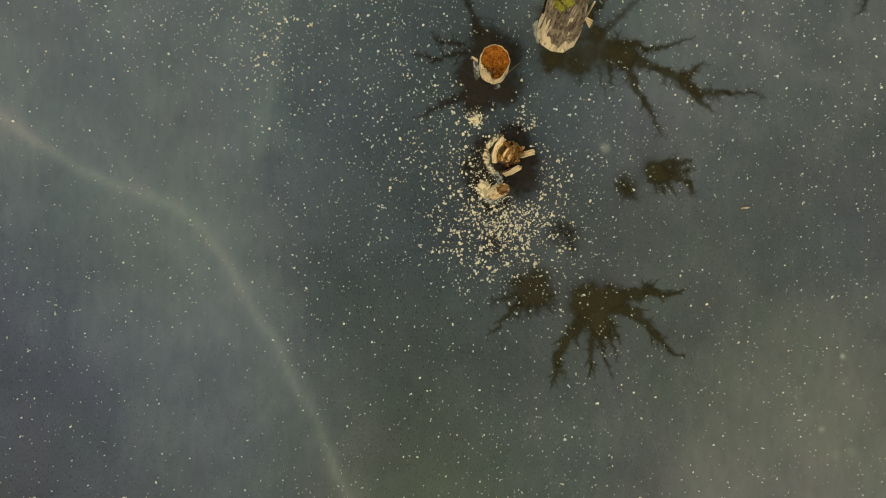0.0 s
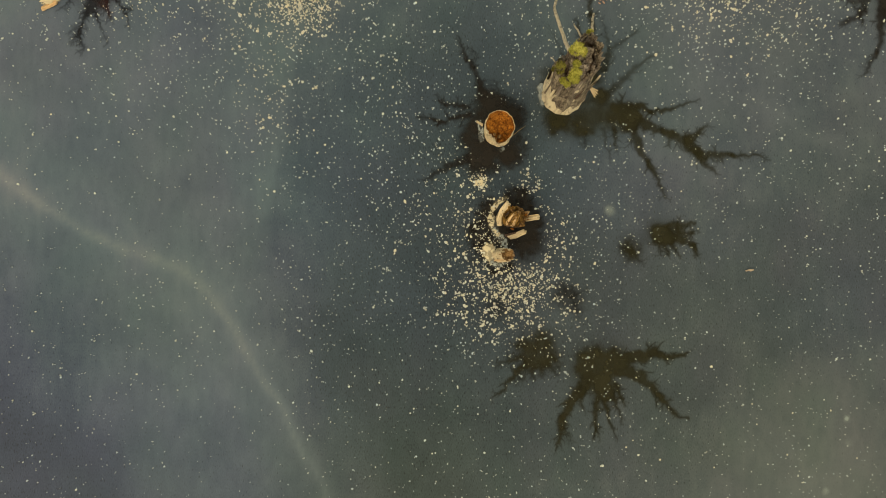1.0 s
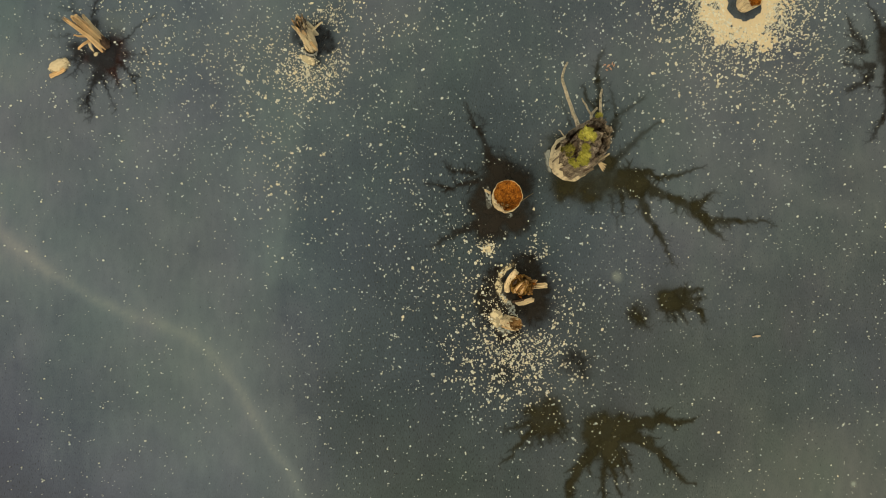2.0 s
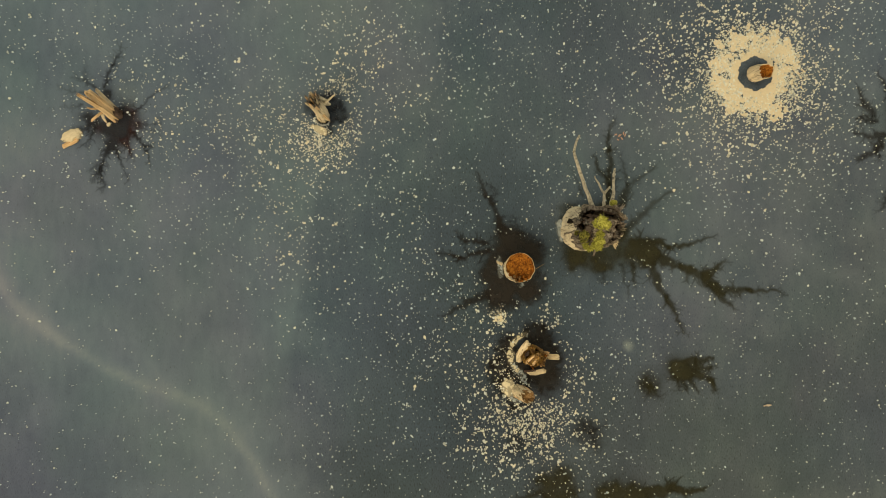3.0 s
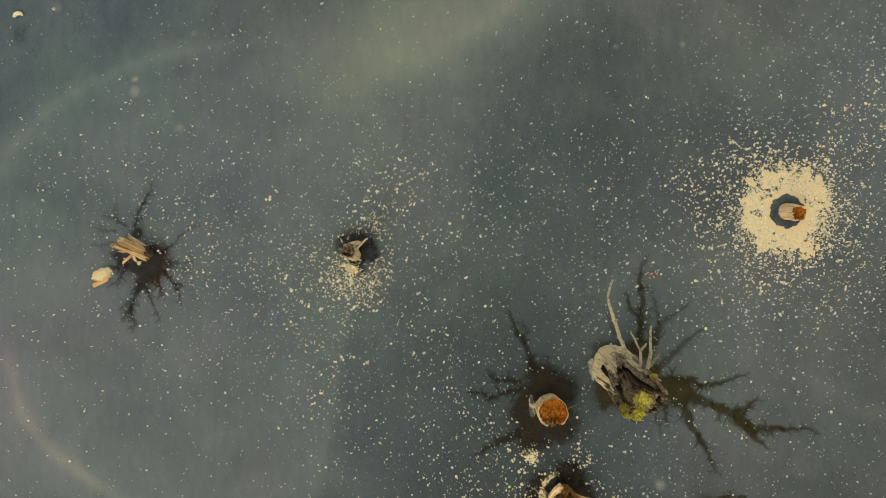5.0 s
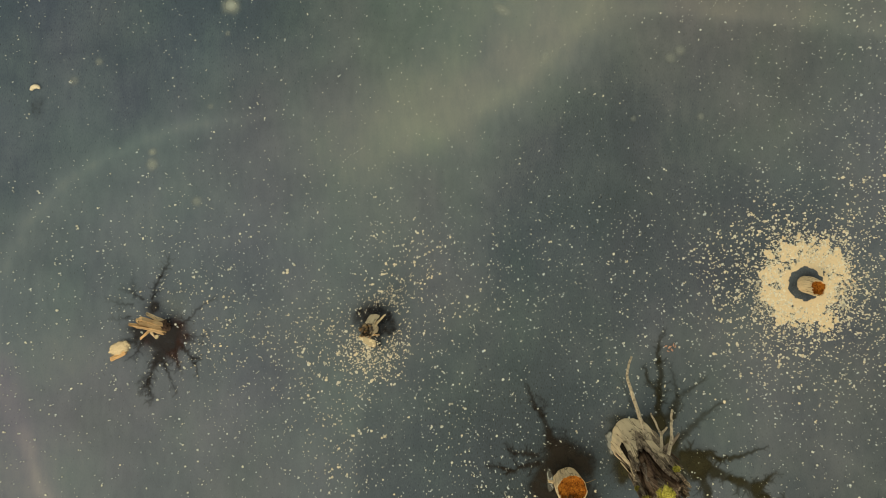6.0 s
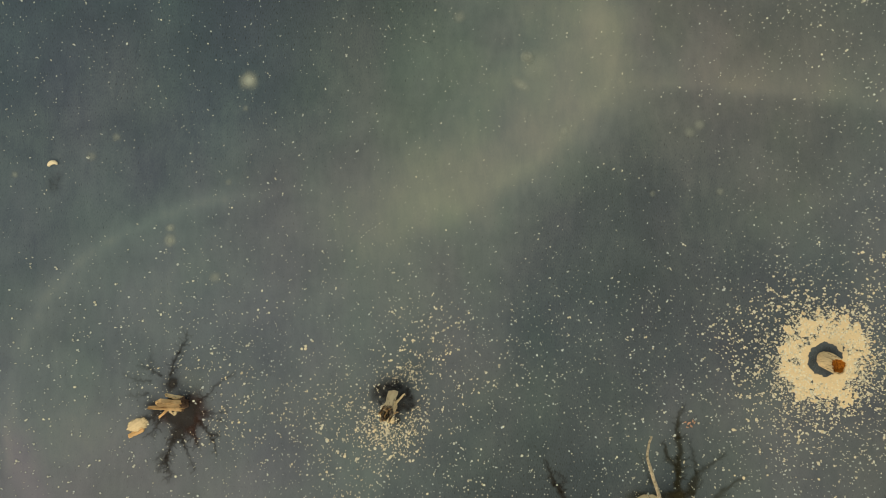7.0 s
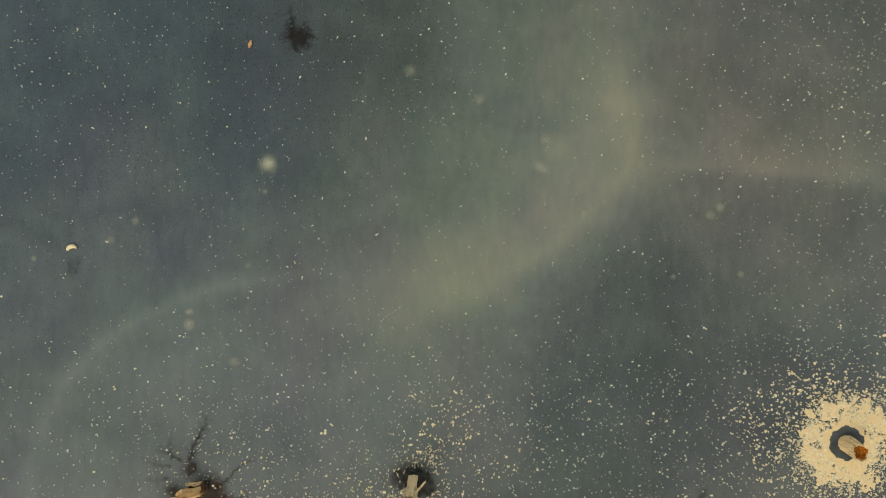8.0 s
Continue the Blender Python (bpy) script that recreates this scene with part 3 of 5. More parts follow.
MOSSY_EAST = [
    (0.06, 0.032, 1, (0.27, -0.06), (0.42, -0.13), (0.6, -0.2)),
    (0.034, 0.05, 1, (0.6, -0.2), (0.7, -0.24), (0.8, -0.3), (0.88, -0.37)),
    (0.044, 0.016, 1, (0.88, -0.37), (0.95, -0.41), (1.08, -0.41), (1.21, -0.4)),
    (0.017, 0.005, 0.75, (1.21, -0.4), (1.33, -0.41), (1.46, -0.42), (1.55, -0.45)),
    (0.03, 0.005, 0.9, (0.81, -0.29), (0.88, -0.24), (0.94, -0.18), (1.01, -0.15)),
    (0.034, 0.005, 0.85, (0.9, -0.41), (0.97, -0.48), (1.03, -0.53), (1.08, -0.58)),
    (0.046, 0.022, 1, (0.32, -0.14), (0.36, -0.28), (0.4, -0.39), (0.47, -0.47)),
    (0.026, 0.005, 0.9, (0.47, -0.47), (0.52, -0.57), (0.58, -0.69), (0.62, -0.8)),
    (0.04, 0.018, 1, (0.17, 0.01), (0.32, 0.02), (0.42, 0.03), (0.5, -0.02)),
    (0.02, 0.004, 0.8, (0.5, -0.02), (0.6, -0.02), (0.71, 0.02), (0.81, 0.06), (0.93, 0.1)),
]
MOSSY_NORTH = [
    (0.036, 0.006, 0.58, (0.08, 0.08), (0.17, 0.19), (0.27, 0.28), (0.35, 0.37), (0.43, 0.44), (0.54, 0.48)),
    (0.044, 0.02, 0.72, (0.06, 0.36), (0.09, 0.45), (0.12, 0.54)),
    (0.020, 0.005, 0.55, (0.12, 0.54), (0.18, 0.58), (0.28, 0.64), (0.38, 0.7)),
    (0.014, 0.004, 0.5, (0.11, 0.55), (0.1, 0.64), (0.08, 0.73), (0.07, 0.81)),
    (0.034, 0.018, 0.85, (-0.06, 0.43), (-0.04, 0.57), (-0.03, 0.72), (-0.04, 0.85)),
    (0.018, 0.006, 0.75, (-0.04, 0.85), (-0.05, 0.94), (-0.03, 1.06), (0, 1.13)),
    (0.024, 0.005, 0.75, (-0.05, 0.54), (-0.1, 0.62), (-0.15, 0.7), (-0.18, 0.81)),
    (0.012, 0.004, 0.45, (-0.27, 0.45), (-0.36, 0.62), (-0.42, 0.74)),
    (0.02, 0.004, 0.7, (0.17, -0.18), (0.18, -0.29), (0.19, -0.38)),
    (0.014, 0.004, 0.5, (0.06, -0.18), (0.1, -0.38), (0.13, -0.5)),
    (0.012, 0.004, 0.5, (-0.09, -0.22), (-0.1, -0.34)),
]
# the core under the stump rings its foot: wet ice plus painted shade
melt_star((1.32, 1.8), [(0.14, -0.05, 0.13), (0.28, -0.08, 0.11), (-0.09, -0.07, 0.16), (-0.33, -0.07, 0.14), (0.02, 0.08, 0.11), (-0.05, 0.30, 0.09), (0.32, -0.14, 0.07), (-0.29, 0.15, 0.20), (-0.02, -0.06, 0.15)],
          MOSSY_EAST + MOSSY_NORTH, MELT_OLIVE, "wide dark melt star with long arms beside a mossy stump", 12, 0.005, 0.97, slim=0.9)
melt_star((0.58, 0.72), [(0.05, 0.06, 0.20), (-0.17, -0.07, 0.22), (0.10, -0.08, 0.15), (-0.30, -0.03, 0.12), (0.05, 0.25, 0.13), (-0.12, -0.28, 0.12), (-0.22, 0.14, 0.12)], [],
          MELT_BROWN, "round dark melt patch under two broken stumps", 13, 0.006, 0.87, 0.03, 0.5)
melt_star((0.46, 0.04), [(0.0, 0.0, 0.1)], [], MELT_BROWN, "faint dark melt spot among snow grains", 14, 0.004, 0.55, 0.05, 0.6)
melt_star((1.08, 0.13), [(-0.02, 0.02, 0.10), (0.05, -0.06, 0.07)], [
    (0.014, 0.005, 0.7, (0.03, -0.05), (0.07, -0.18)), (0.013, 0.005, 0.7, (-0.03, 0.02), (-0.08, 0.13)), (0.013, 0.005, 0.7, (0.01, 0.0), (0.13, 0.05)),
], MELT_BROWN, "small blurred dark melt star under the ice", 15, 0.004, 0.62, 0.055)
melt_star((1.63, 0.55), [(-0.01, 0.02, 0.07), (0.02, -0.02, 0.06)], [(0.022, 0.006, 0.8, (0.0, 0.0), (0.10, -0.11)), (0.018, 0.005, 0.8, (0.0, 0.0), (-0.10, 0.02)), (0.016, 0.005, 0.7, (0.0, 0.0), (-0.02, -0.13))],
          MELT_OLIVE, "small blurred dark melt spot", 16, 0.004, 0.68, 0.05)
melt_star((1.93, 0.67), [(-0.05, 0.02, 0.085), (0.0, -0.01, 0.08), (-0.02, 0.05, 0.06)], [
    (0.034, 0.008, 0.95, (0.04, 0.08), (0.16, 0.1), (0.27, 0.11)),
    (0.034, 0.014, 0.95, (0.04, 0.02), (0.17, 0.03), (0.26, 0.02)),
    (0.036, 0.02, 0.95, (0.05, -0.01), (0.18, -0.04), (0.26, -0.09)),
    (0.02, 0.005, 0.9, (0.26, -0.09), (0.3, -0.18)),
    (0.03, 0.006, 0.9, (0.03, -0.03), (0.1, -0.12), (0.14, -0.18)),
    (0.026, 0.006, 0.9, (0, -0.04), (0.03, -0.18)),
    (0.02, 0.005, 0.8, (-0.04, -0.04), (-0.05, -0.17)),
    (0.02, 0.005, 0.8, (-0.08, -0.02), (-0.11, -0.09)),
], MELT_OLIVE, "small dark melt star shaped like a paw", 17, 0.004, 0.95, 0.018, slim=1.0, twigs=0.5, solid=1.0)
melt_star((0.81, -0.38), [(-0.02, 0.01, 0.14), (-0.09, 0.05, 0.1), (0.05, -0.02, 0.11), (0.01, 0.1, 0.11)], [
    (0.032, 0.006, 0.9, (-0.12, -0.07), (-0.22, -0.16), (-0.28, -0.25), (-0.33, -0.33), (-0.41, -0.4)),
    (0.022, 0.005, 0.8, (-0.14, -0.03), (-0.22, -0.05), (-0.3, -0.06), (-0.38, -0.09)),
    (0.014, 0.004, 0.7, (-0.1, 0.06), (-0.22, 0.09)),
    (0.016, 0.004, 0.8, (-0.04, -0.1), (-0.05, -0.2)),
    (0.022, 0.004, 0.8, (0.03, -0.1), (0.03, -0.21)),
    (0.02, 0.004, 0.8, (0.08, -0.08), (0.13, -0.14), (0.17, -0.19)),
    (0.022, 0.004, 0.8, (0.12, -0.03), (0.21, -0.1)),
    (0.014, 0.004, 0.7, (-0.1, -0.1), (-0.14, -0.22)),
], MELT_OLIVE, "round olive-black melt star with short arms", 18, 0.004, 0.88, 0.03, solid=0.6)
melt_star((1.36, -0.53), [(-0.07, 0.1, 0.14), (0.11, 0.1, 0.12), (0.01, -0.03, 0.13), (0.02, -0.14, 0.09), (-0.13, 0.02, 0.11), (0.18, 0.09, 0.08), (0.04, -0.21, 0.06)], [
    (0.06, 0.034, 1, (0.17, 0.11), (0.31, 0.12), (0.41, 0.14), (0.49, 0.16)),
    (0.034, 0.006, 0.95, (0.49, 0.16), (0.58, 0.12), (0.67, 0.14), (0.78, 0.17)),
    (0.018, 0.004, 0.8, (0.43, 0.15), (0.49, 0.22)),
    (0.064, 0.03, 1, (0.17, 0), (0.33, -0.03), (0.42, -0.11), (0.52, -0.22)),
    (0.034, 0.006, 0.95, (0.52, -0.22), (0.59, -0.29), (0.66, -0.38), (0.77, -0.42)),
    (0.056, 0.034, 1, (-0.11, -0.05), (-0.21, -0.19), (-0.28, -0.3), (-0.34, -0.41)),
    (0.032, 0.006, 0.9, (-0.34, -0.41), (-0.35, -0.49), (-0.36, -0.58), (-0.39, -0.69)),
    (0.012, 0.004, 0.6, (-0.34, -0.49), (-0.3, -0.56), (-0.25, -0.62)),
    (0.022, 0.008, 0.85, (-0.17, -0.15), (-0.17, -0.32)),
    (0.034, 0.008, 0.9, (-0.01, -0.19), (-0.05, -0.34), (-0.05, -0.49), (-0.06, -0.57)),
    (0.01, 0.004, 0.7, (-0.05, -0.5), (-0.01, -0.59)),
    (0.022, 0.004, 0.85, (0.02, -0.21), (0.05, -0.36), (0.09, -0.49), (0.15, -0.6)),
    (0.02, 0.004, 0.75, (0.09, -0.19), (0.13, -0.31), (0.18, -0.45)),
    (0.028, 0.005, 0.85, (0.13, -0.13), (0.18, -0.24), (0.22, -0.3)),
], MELT_OLIVE, "large olive-black melt star with five long arms", 19, twigs=0.75, slim=0.92, solid=1.0)
melt_star((3.89, 2.87), [(0.07, 0.02, 0.17), (0.13, 0.14, 0.19), (0.02, 0.10, 0.13), (0.10, -0.10, 0.14)], [
    (0.04, 0.008, 0.9, (-0.14, -0.09), (-0.25, -0.09), (-0.32, -0.07), (-0.4, -0.05)),
    (0.048, 0.01, 0.9, (-0.16, -0.16), (-0.24, -0.23), (-0.31, -0.26), (-0.37, -0.31)),
    (0.02, 0.005, 0.8, (-0.2, -0.18), (-0.19, -0.29)),
    (0.056, 0.02, 0.95, (0.01, -0.19), (-0.01, -0.39), (-0.05, -0.56)),
    (0.026, 0.006, 0.85, (-0.05, -0.56), (-0.12, -0.67), (-0.16, -0.76)),
    (0.022, 0.005, 0.8, (-0.19, 0.04), (-0.29, 0.09), (-0.36, 0.08)),
    (0.034, 0.008, 0.9, (-0.22, 0.11), (-0.29, 0.18), (-0.33, 0.27), (-0.36, 0.35)),
    (0.032, 0.008, 0.9, (-0.04, 0.21), (-0.1, 0.32), (-0.14, 0.41), (-0.18, 0.5)),
    (0.022, 0.005, 0.8, (-0.22, 0.04), (-0.38, 0.07)),
], MELT_BROWN, "black melt star with pointed arms on open ice", 20, depth=0.96, slim=0.75)
SPLINTERED_SOUTH = [
    (0.034, 0.02, 0.95, (-0.05, -0.19), (-0.08, -0.28), (-0.11, -0.34), (-0.14, -0.41)),
    (0.018, 0.005, 0.9, (-0.14, -0.41), (-0.12, -0.48), (-0.1, -0.56), (-0.13, -0.62)),
    (0.012, 0.004, 0.8, (-0.11, -0.35), (-0.17, -0.39), (-0.22, -0.42)),
    (0.01, 0.004, 0.8, (-0.14, -0.42), (-0.16, -0.48), (-0.19, -0.54)),
    (0.016, 0.005, 0.9, (-0.02, -0.2), (0.02, -0.31), (0.06, -0.39), (0.09, -0.48), (0.12, -0.53)),
    (0.018, 0.005, 0.9, (0.04, -0.14), (0.09, -0.22), (0.12, -0.28), (0.14, -0.34)),
    (0.022, 0.006, 0.95, (0.13, -0.08), (0.2, -0.15), (0.26, -0.23), (0.29, -0.3), (0.29, -0.36)),
    (0.009, 0.004, 0.7, (0.26, -0.22), (0.33, -0.21)),
    (0.012, 0.004, 0.6, (0.15, -0.01), (0.27, -0.03), (0.4, -0.02)),
    (0.008, 0.004, 0.5, (0.15, -0.04), (0.27, -0.08), (0.37, -0.09)),
]
SPLINTERED_NORTH = [
    (0.014, 0.005, 0.75, (0.14, 0.06), (0.24, 0.15), (0.34, 0.24), (0.45, 0.33)),
    (0.014, 0.01, 0.8, (-0.11, 0.3), (-0.07, 0.43), (-0.03, 0.51)),
    (0.014, 0.004, 0.75, (-0.03, 0.51), (0.01, 0.58), (0.05, 0.69)),
    (0.014, 0.004, 0.6, (-0.18, 0.3), (-0.28, 0.37), (-0.38, 0.41)),
    (0.01, 0.004, 0.5, (-0.25, 0.33), (-0.28, 0.42), (-0.28, 0.5)),
    (0.012, 0.004, 0.6, (-0.28, 0.26), (-0.4, 0.27), (-0.5, 0.32)),
    (0.01, 0.004, 0.5, (-0.3, 0.15), (-0.46, 0.14)),
    (0.01, 0.004, 0.5, (-0.24, -0.07), (-0.36, -0.06)),
    (0.026, 0.006, 0.8, (-0.18, -0.05), (-0.24, -0.15), (-0.3, -0.23)),
]
melt_star((-3.14, 2.91), [(0.06, 0.01, 0.09), (0.04, -0.08, 0.07), (-0.04, -0.19, 0.06), (-0.22, 0.01, 0.08), (-0.09, 0.23, 0.05), (-0.05, -0.05, 0.09)],
          SPLINTERED_SOUTH + SPLINTERED_NORTH, MELT_BLACK, "black melt star with many thin arms round a splintered stump", 21, 0.004, 1.0, 0.012, slim=0.50)
melt_star((-3.06, 2.90), [(0.0, 0.0, 0.11), (-0.05, -0.10, 0.08), (0.02, 0.07, 0.07), (-0.24, -0.05, 0.05)], [(0.02, 0.005, 1.0, (0.0, -0.08), (0.03, -0.2), (0.05, -0.26))],
          MELT_PEAT, "reddish-brown clear ice beside a splintered stump", 24, 0.0055, 0.85, 0.03, 0.4)
melt_star((-1.22, 3.0), [(-0.01, 0.02, 0.12), (-0.11, 0.06, 0.10), (0.05, -0.03, 0.09), (-0.02, 0.08, 0.09), (-0.02, -0.14, 0.05)], [], MELT_BLACK, "soft black melt hollow round a frayed post", 22, 0.004, 0.95, 0.032, 0.3)
melt_star((-2.28, 7.02), [(-0.02, -0.04, 0.075), (0.02, -0.01, 0.06)], [
    (0.03, 0.006, 0.8, (-0.04, 0), (-0.06, 0.1), (-0.09, 0.2)),
    (0.026, 0.006, 0.9, (0, -0.01), (0.04, 0.07)),
    (0.03, 0.008, 0.9, (0.02, -0.04), (0.14, -0.03)),
    (0.022, 0.005, 0.9, (0.02, -0.06), (0.09, -0.13)),
    (0.022, 0.005, 0.9, (-0.03, -0.07), (-0.03, -0.16)),
    (0.02, 0.005, 0.9, (-0.06, -0.04), (-0.12, -0.05)),
    (0.02, 0.005, 0.9, (-0.05, -0.01), (-0.1, 0.04)),
], MELT_BLACK, "small spiky black melt star", 23, depth=0.9)

melt_star((2.6, 3.33), [(0.0, 0.0, 0.135)], [], MELT_BLACK, "dark clear ice inside a snow ring", 25, 0.004, 0.5, 0.02, 0.3)


# ---- pale bubbles of air frozen into the ice ----
def air_bubble(x, y, r, strength, seed, stretch=1.0, turn=0.0):
    def mask(X, Y):
        u, v = X * math.cos(turn) + Y * math.sin(turn), (Y * math.cos(turn) - X * math.sin(turn)) * stretch
        d = np.hypot(u, v) * (1 + 0.5 * (fbm(X + seed, Y, r * 1.2, seed, 3) - 0.5))
        return strength * (0.65 * smooth(-r * 0.7, r * 0.7, r * 0.8 - d) + 0.35 * smooth(-r, r, r - d))
    step = max(0.006, r / 9)
    ob = masked_sheet("air_bubble", -2.2 * r, 2.2 * r, -2.2 * r, 2.2 * r, step, mask, VEIL, 0.0)
    ob.location = (x, y, 0.004)
    return tagged(ob, "pale round bubble of air frozen into the ice", "bubble", "air bubbles in the ice")


for k, (bx, by, br, bs) in enumerate([(-2.55, 5.85, 0.061, 0.8), (-3.25, 4.42, 0.045, 0.5), (-3.25, 4.53, 0.03, 0.5), (-0.06, 6.06, 0.045, 0.65), (0.03, 5.99, 0.12, 0.25),
                                      (-0.66, 6.42, 0.045, 0.3), (1.49, 5.45, 0.04, 0.35), (1.4, 5.38, 0.045, 0.3), (-2.85, 4.09, 0.04, 0.35), (-3.73, 5.34, 0.03, 0.3),
                                      (-3.95, 5.17, 0.04, 0.25), (-4.63, 5.01, 0.025, 0.35), (1.67, 4.85, 0.03, 0.3), (-1.28, 6.68, 0.045, 0.3), (0.27, 5.4, 0.04, 0.35),
                                      (-2.73, 4.94, 0.025, 0.25), (1.06, 4.83, 0.025, 0.25), (1.44, 0.9, 0.042, 0.42),
                                      (3.35, -1.59, 0.035, 0.42), (3.54, -0.95, 0.026, 0.7), (3.61, -1.79, 0.05, 0.18), (3.47, -1.82, 0.05, 0.18), (3.55, -1.17, 0.04, 0.16), (-3.05, 3.16, 0.11, 0.16), (-2.58, 5.6, 0.022, 0.3)]):
    air_bubble(bx, by, br, bs, 100 + k)
air_bubble(-0.11, 5.81, 0.08, 0.45, 131, 2.0, -0.5)


# ---- snow: grains, patches and a ring ----
def grains(name, xs, ys, rs, label, seed, mat=None):
    """Many small flat flakes of snow, joined: a ragged lower ring, an upper ring and a crown each, with a few crumbs beside the larger ones."""
    r = np.random.default_rng(seed)
    for keep in (0.28, 0.12):
        pick = r.random(len(rs)) < keep
        turn, away = r.random(pick.sum()) * 6.283, rs[pick] * (1.0 + 1.1 * r.random(pick.sum()))
        xs, ys = np.r_[xs, xs[pick] + away * np.cos(turn)], np.r_[ys, ys[pick] + away * np.sin(turn)]
        rs = np.r_[rs, np.maximum(rs[pick] * (0.4 + 0.5 * r.random(pick.sum())), 0.0025)]
    n, m = len(xs), 7
    a = (np.arange(m)[None, :] * 2 * math.pi / m) + r.random((n, 1)) * 6.28 + (r.random((n, m)) - 0.5) * 0.5
    shape = 0.72 + 0.55 * r.random((n, m))
    long, turn = 0.62 + 0.38 * r.random((n, 1)), r.random((n, 1)) * 3.14
    px, py = np.cos(a) * shape * rs[:, None], np.sin(a) * shape * rs[:, None] * long
    px, py = px * np.cos(turn) - py * np.sin(turn), px * np.sin(turn) + py * np.cos(turn)
    high = 0.0078 + 0.20 * rs * r.random(n)
    low = np.stack([xs[:, None] + px, ys[:, None] + py, np.zeros((n, m))], 2)
    top = np.stack([xs[:, None] + px * 0.88, ys[:, None] + py * 0.88, np.repeat(high[:, None] * 0.93, m, 1)], 2)
    crown = np.stack([xs, ys, high], 1)[:, None, :]
    verts = np.concatenate([low, top, crown], 1).reshape(-1, 3)
    o = np.arange(n)[:, None] * (2 * m + 1)
    quads = np.concatenate([np.concatenate([o + k, o + (k + 1) % m, o + m + (k + 1) % m, o + m + k], 1) for k in range(m)])
    tris = np.concatenate([np.concatenate([o + m + k, o + m + (k + 1) % m, o + 2 * m], 1) for k in range(m)])
    ob = mesh_object(name, verts, quads.tolist() + tris.tolist(), mat or SNOW)
    return tagged(ob, label, "snow", kind="stuff")


def bell(x, y, cx, cy, s):
    return np.exp(-((x - cx) ** 2 + (y - cy) ** 2) / (s * s))


RING = (2.6, 3.34)


def snow_density(x, y):
    """Grains to the square metre."""
    patchy = 0.35 + 1.5 * fbm(x, y, 0.9, 200, 3) ** 1.5
    d = 150 * np.ones_like(x)
    d = d * (1 - 0.45 * smooth(1.1, 1.9, x) * smooth(1.6, 0.8, y))
    d = d * (1 - 0.35 * smooth(0.1, -0.5, x) * smooth(1.5, 0.9, y) * smooth(-2.2, -1.6, x)) * (1 - 0.6 * bell(x, y, -1.9, -1.3, 0.8))
    d = d + 170 * smooth(-3.6, -2.6, x) * smooth(0.6, -0.6, x) * smooth(0.9, 1.9, y) * smooth(4.3, 3.4, y)
    d = d * (1 - 0.45 * smooth(-1.4, -2.2, x) * smooth(2.4, 1.6, y)) * (1 - 0.55 * smooth(3.8, 4.6, y) * smooth(2.8, 1.6, x))
    d = d + 70 * bell(x, y, -2.3, 3.1, 1.0) + 120 * bell(x, y, -2.9, 3.1, 0.8) + 100 * bell(x, y, 0.2, 0.5, 1.3) + 70 * bell(x, y, -0.25, 0.45, 0.55) + 160 * bell(x, y, 0.85, 0.0, 0.45) + 120 * bell(x, y, 0.1, 1.6, 0.6) + 80 * bell(x, y, 0.0, 1.8, 1.1) + 60 * bell(x, y, 1.6, 2.6, 0.9)
    d = d + 20 * smooth(1.2, 3.5, x) * smooth(4.5, 6.5, y) + 30 * bell(x, y, -4.8, 7.0, 1.2)
    rr = np.hypot(x - RING[0], y - RING[1])
    d = d + 380 * np.exp(-(rr / 0.9) ** 2) + 320 * bell(x, y, 2.95, 3.25, 0.9) + 160 * bell(x, y, 3.5, 4.2, 0.8) + 130 * bell(x, y, 2.7, 2.4, 0.8) + 2700 * np.exp(-(np.maximum(rr - 0.38, 0) / 0.09)) * (rr > 0.2)
    d = d + 2300 * bell(x, y, 0.54, 0.22, 0.22) + 1100 * bell(x, y, 0.80, 0.33, 0.16) + 700 * bell(x, y, 0.58, 0.22, 0.50) + 200 * bell(x, y, 0.52, 0.7, 0.75)
    d = d + 3600 * bell(x, y, 0.28, 1.15, 0.075) + 1300 * bell(x, y, 0.74, 1.13, 0.09) + 550 * bell(x, y, 0.22, 0.72, 0.16) + 800 * bell(x, y, 0.90, 0.74, 0.19)
    d = d + 800 * np.exp(-(np.abs(np.hypot(x - 0.58, y - 0.83) - 0.195) / 0.03) ** 2) * smooth(0.58, 0.48, x) * smooth(0.55, 0.75, y) + 2600 * bell(x, y, 0.46, 0.62, 0.07) + 2600 * bell(x, y, 0.36, 0.50, 0.09) + 1500 * bell(x, y, 0.48, 0.42, 0.07)
    d = d + 4800 * bell(x, y, -1.38, 2.84, 0.09) + 3800 * bell(x, y, -1.43, 2.75, 0.12) + 3200 * bell(x, y, -1.20, 2.66, 0.13) + 3200 * bell(x, y, -1.06, 2.80, 0.10) + 520 * bell(x, y, -1.20, 2.78, 0.34)
    d = d + 4300 * bell(x, y, -1.12, 3.22, 0.085) + 2200 * bell(x, y, -1.22, 3.21, 0.08) + 240 * bell(x, y, -1.1, 3.28, 0.28) + 170 * bell(x, y, -1.2, 3.1, 0.9) + 250 * bell(x, y, -1.75, 2.95, 0.3) + 260 * bell(x, y, -0.9, 2.65, 0.28)
    d = d + 300 * bell(x, y, -2.9, 3.36, 0.14)
    d = 1.30 * d * patchy
    # bare wet ice
    for cx, cy, cr in ((0.66, 0.75, 0.2), (0.72, 0.55, 0.14), (0.44, 1.6, 0.28), (1.15, 1.85, 0.3), (-1.2, 3.02, 0.14), (-3.12, 2.88, 0.14), (3.98, 2.95, 0.26)):
        d = d * (1 - 0.93 * smooth(cr * 1.25, cr * 0.8, np.hypot(x - cx, y - cy)))
    return d * (rr > 0.17)


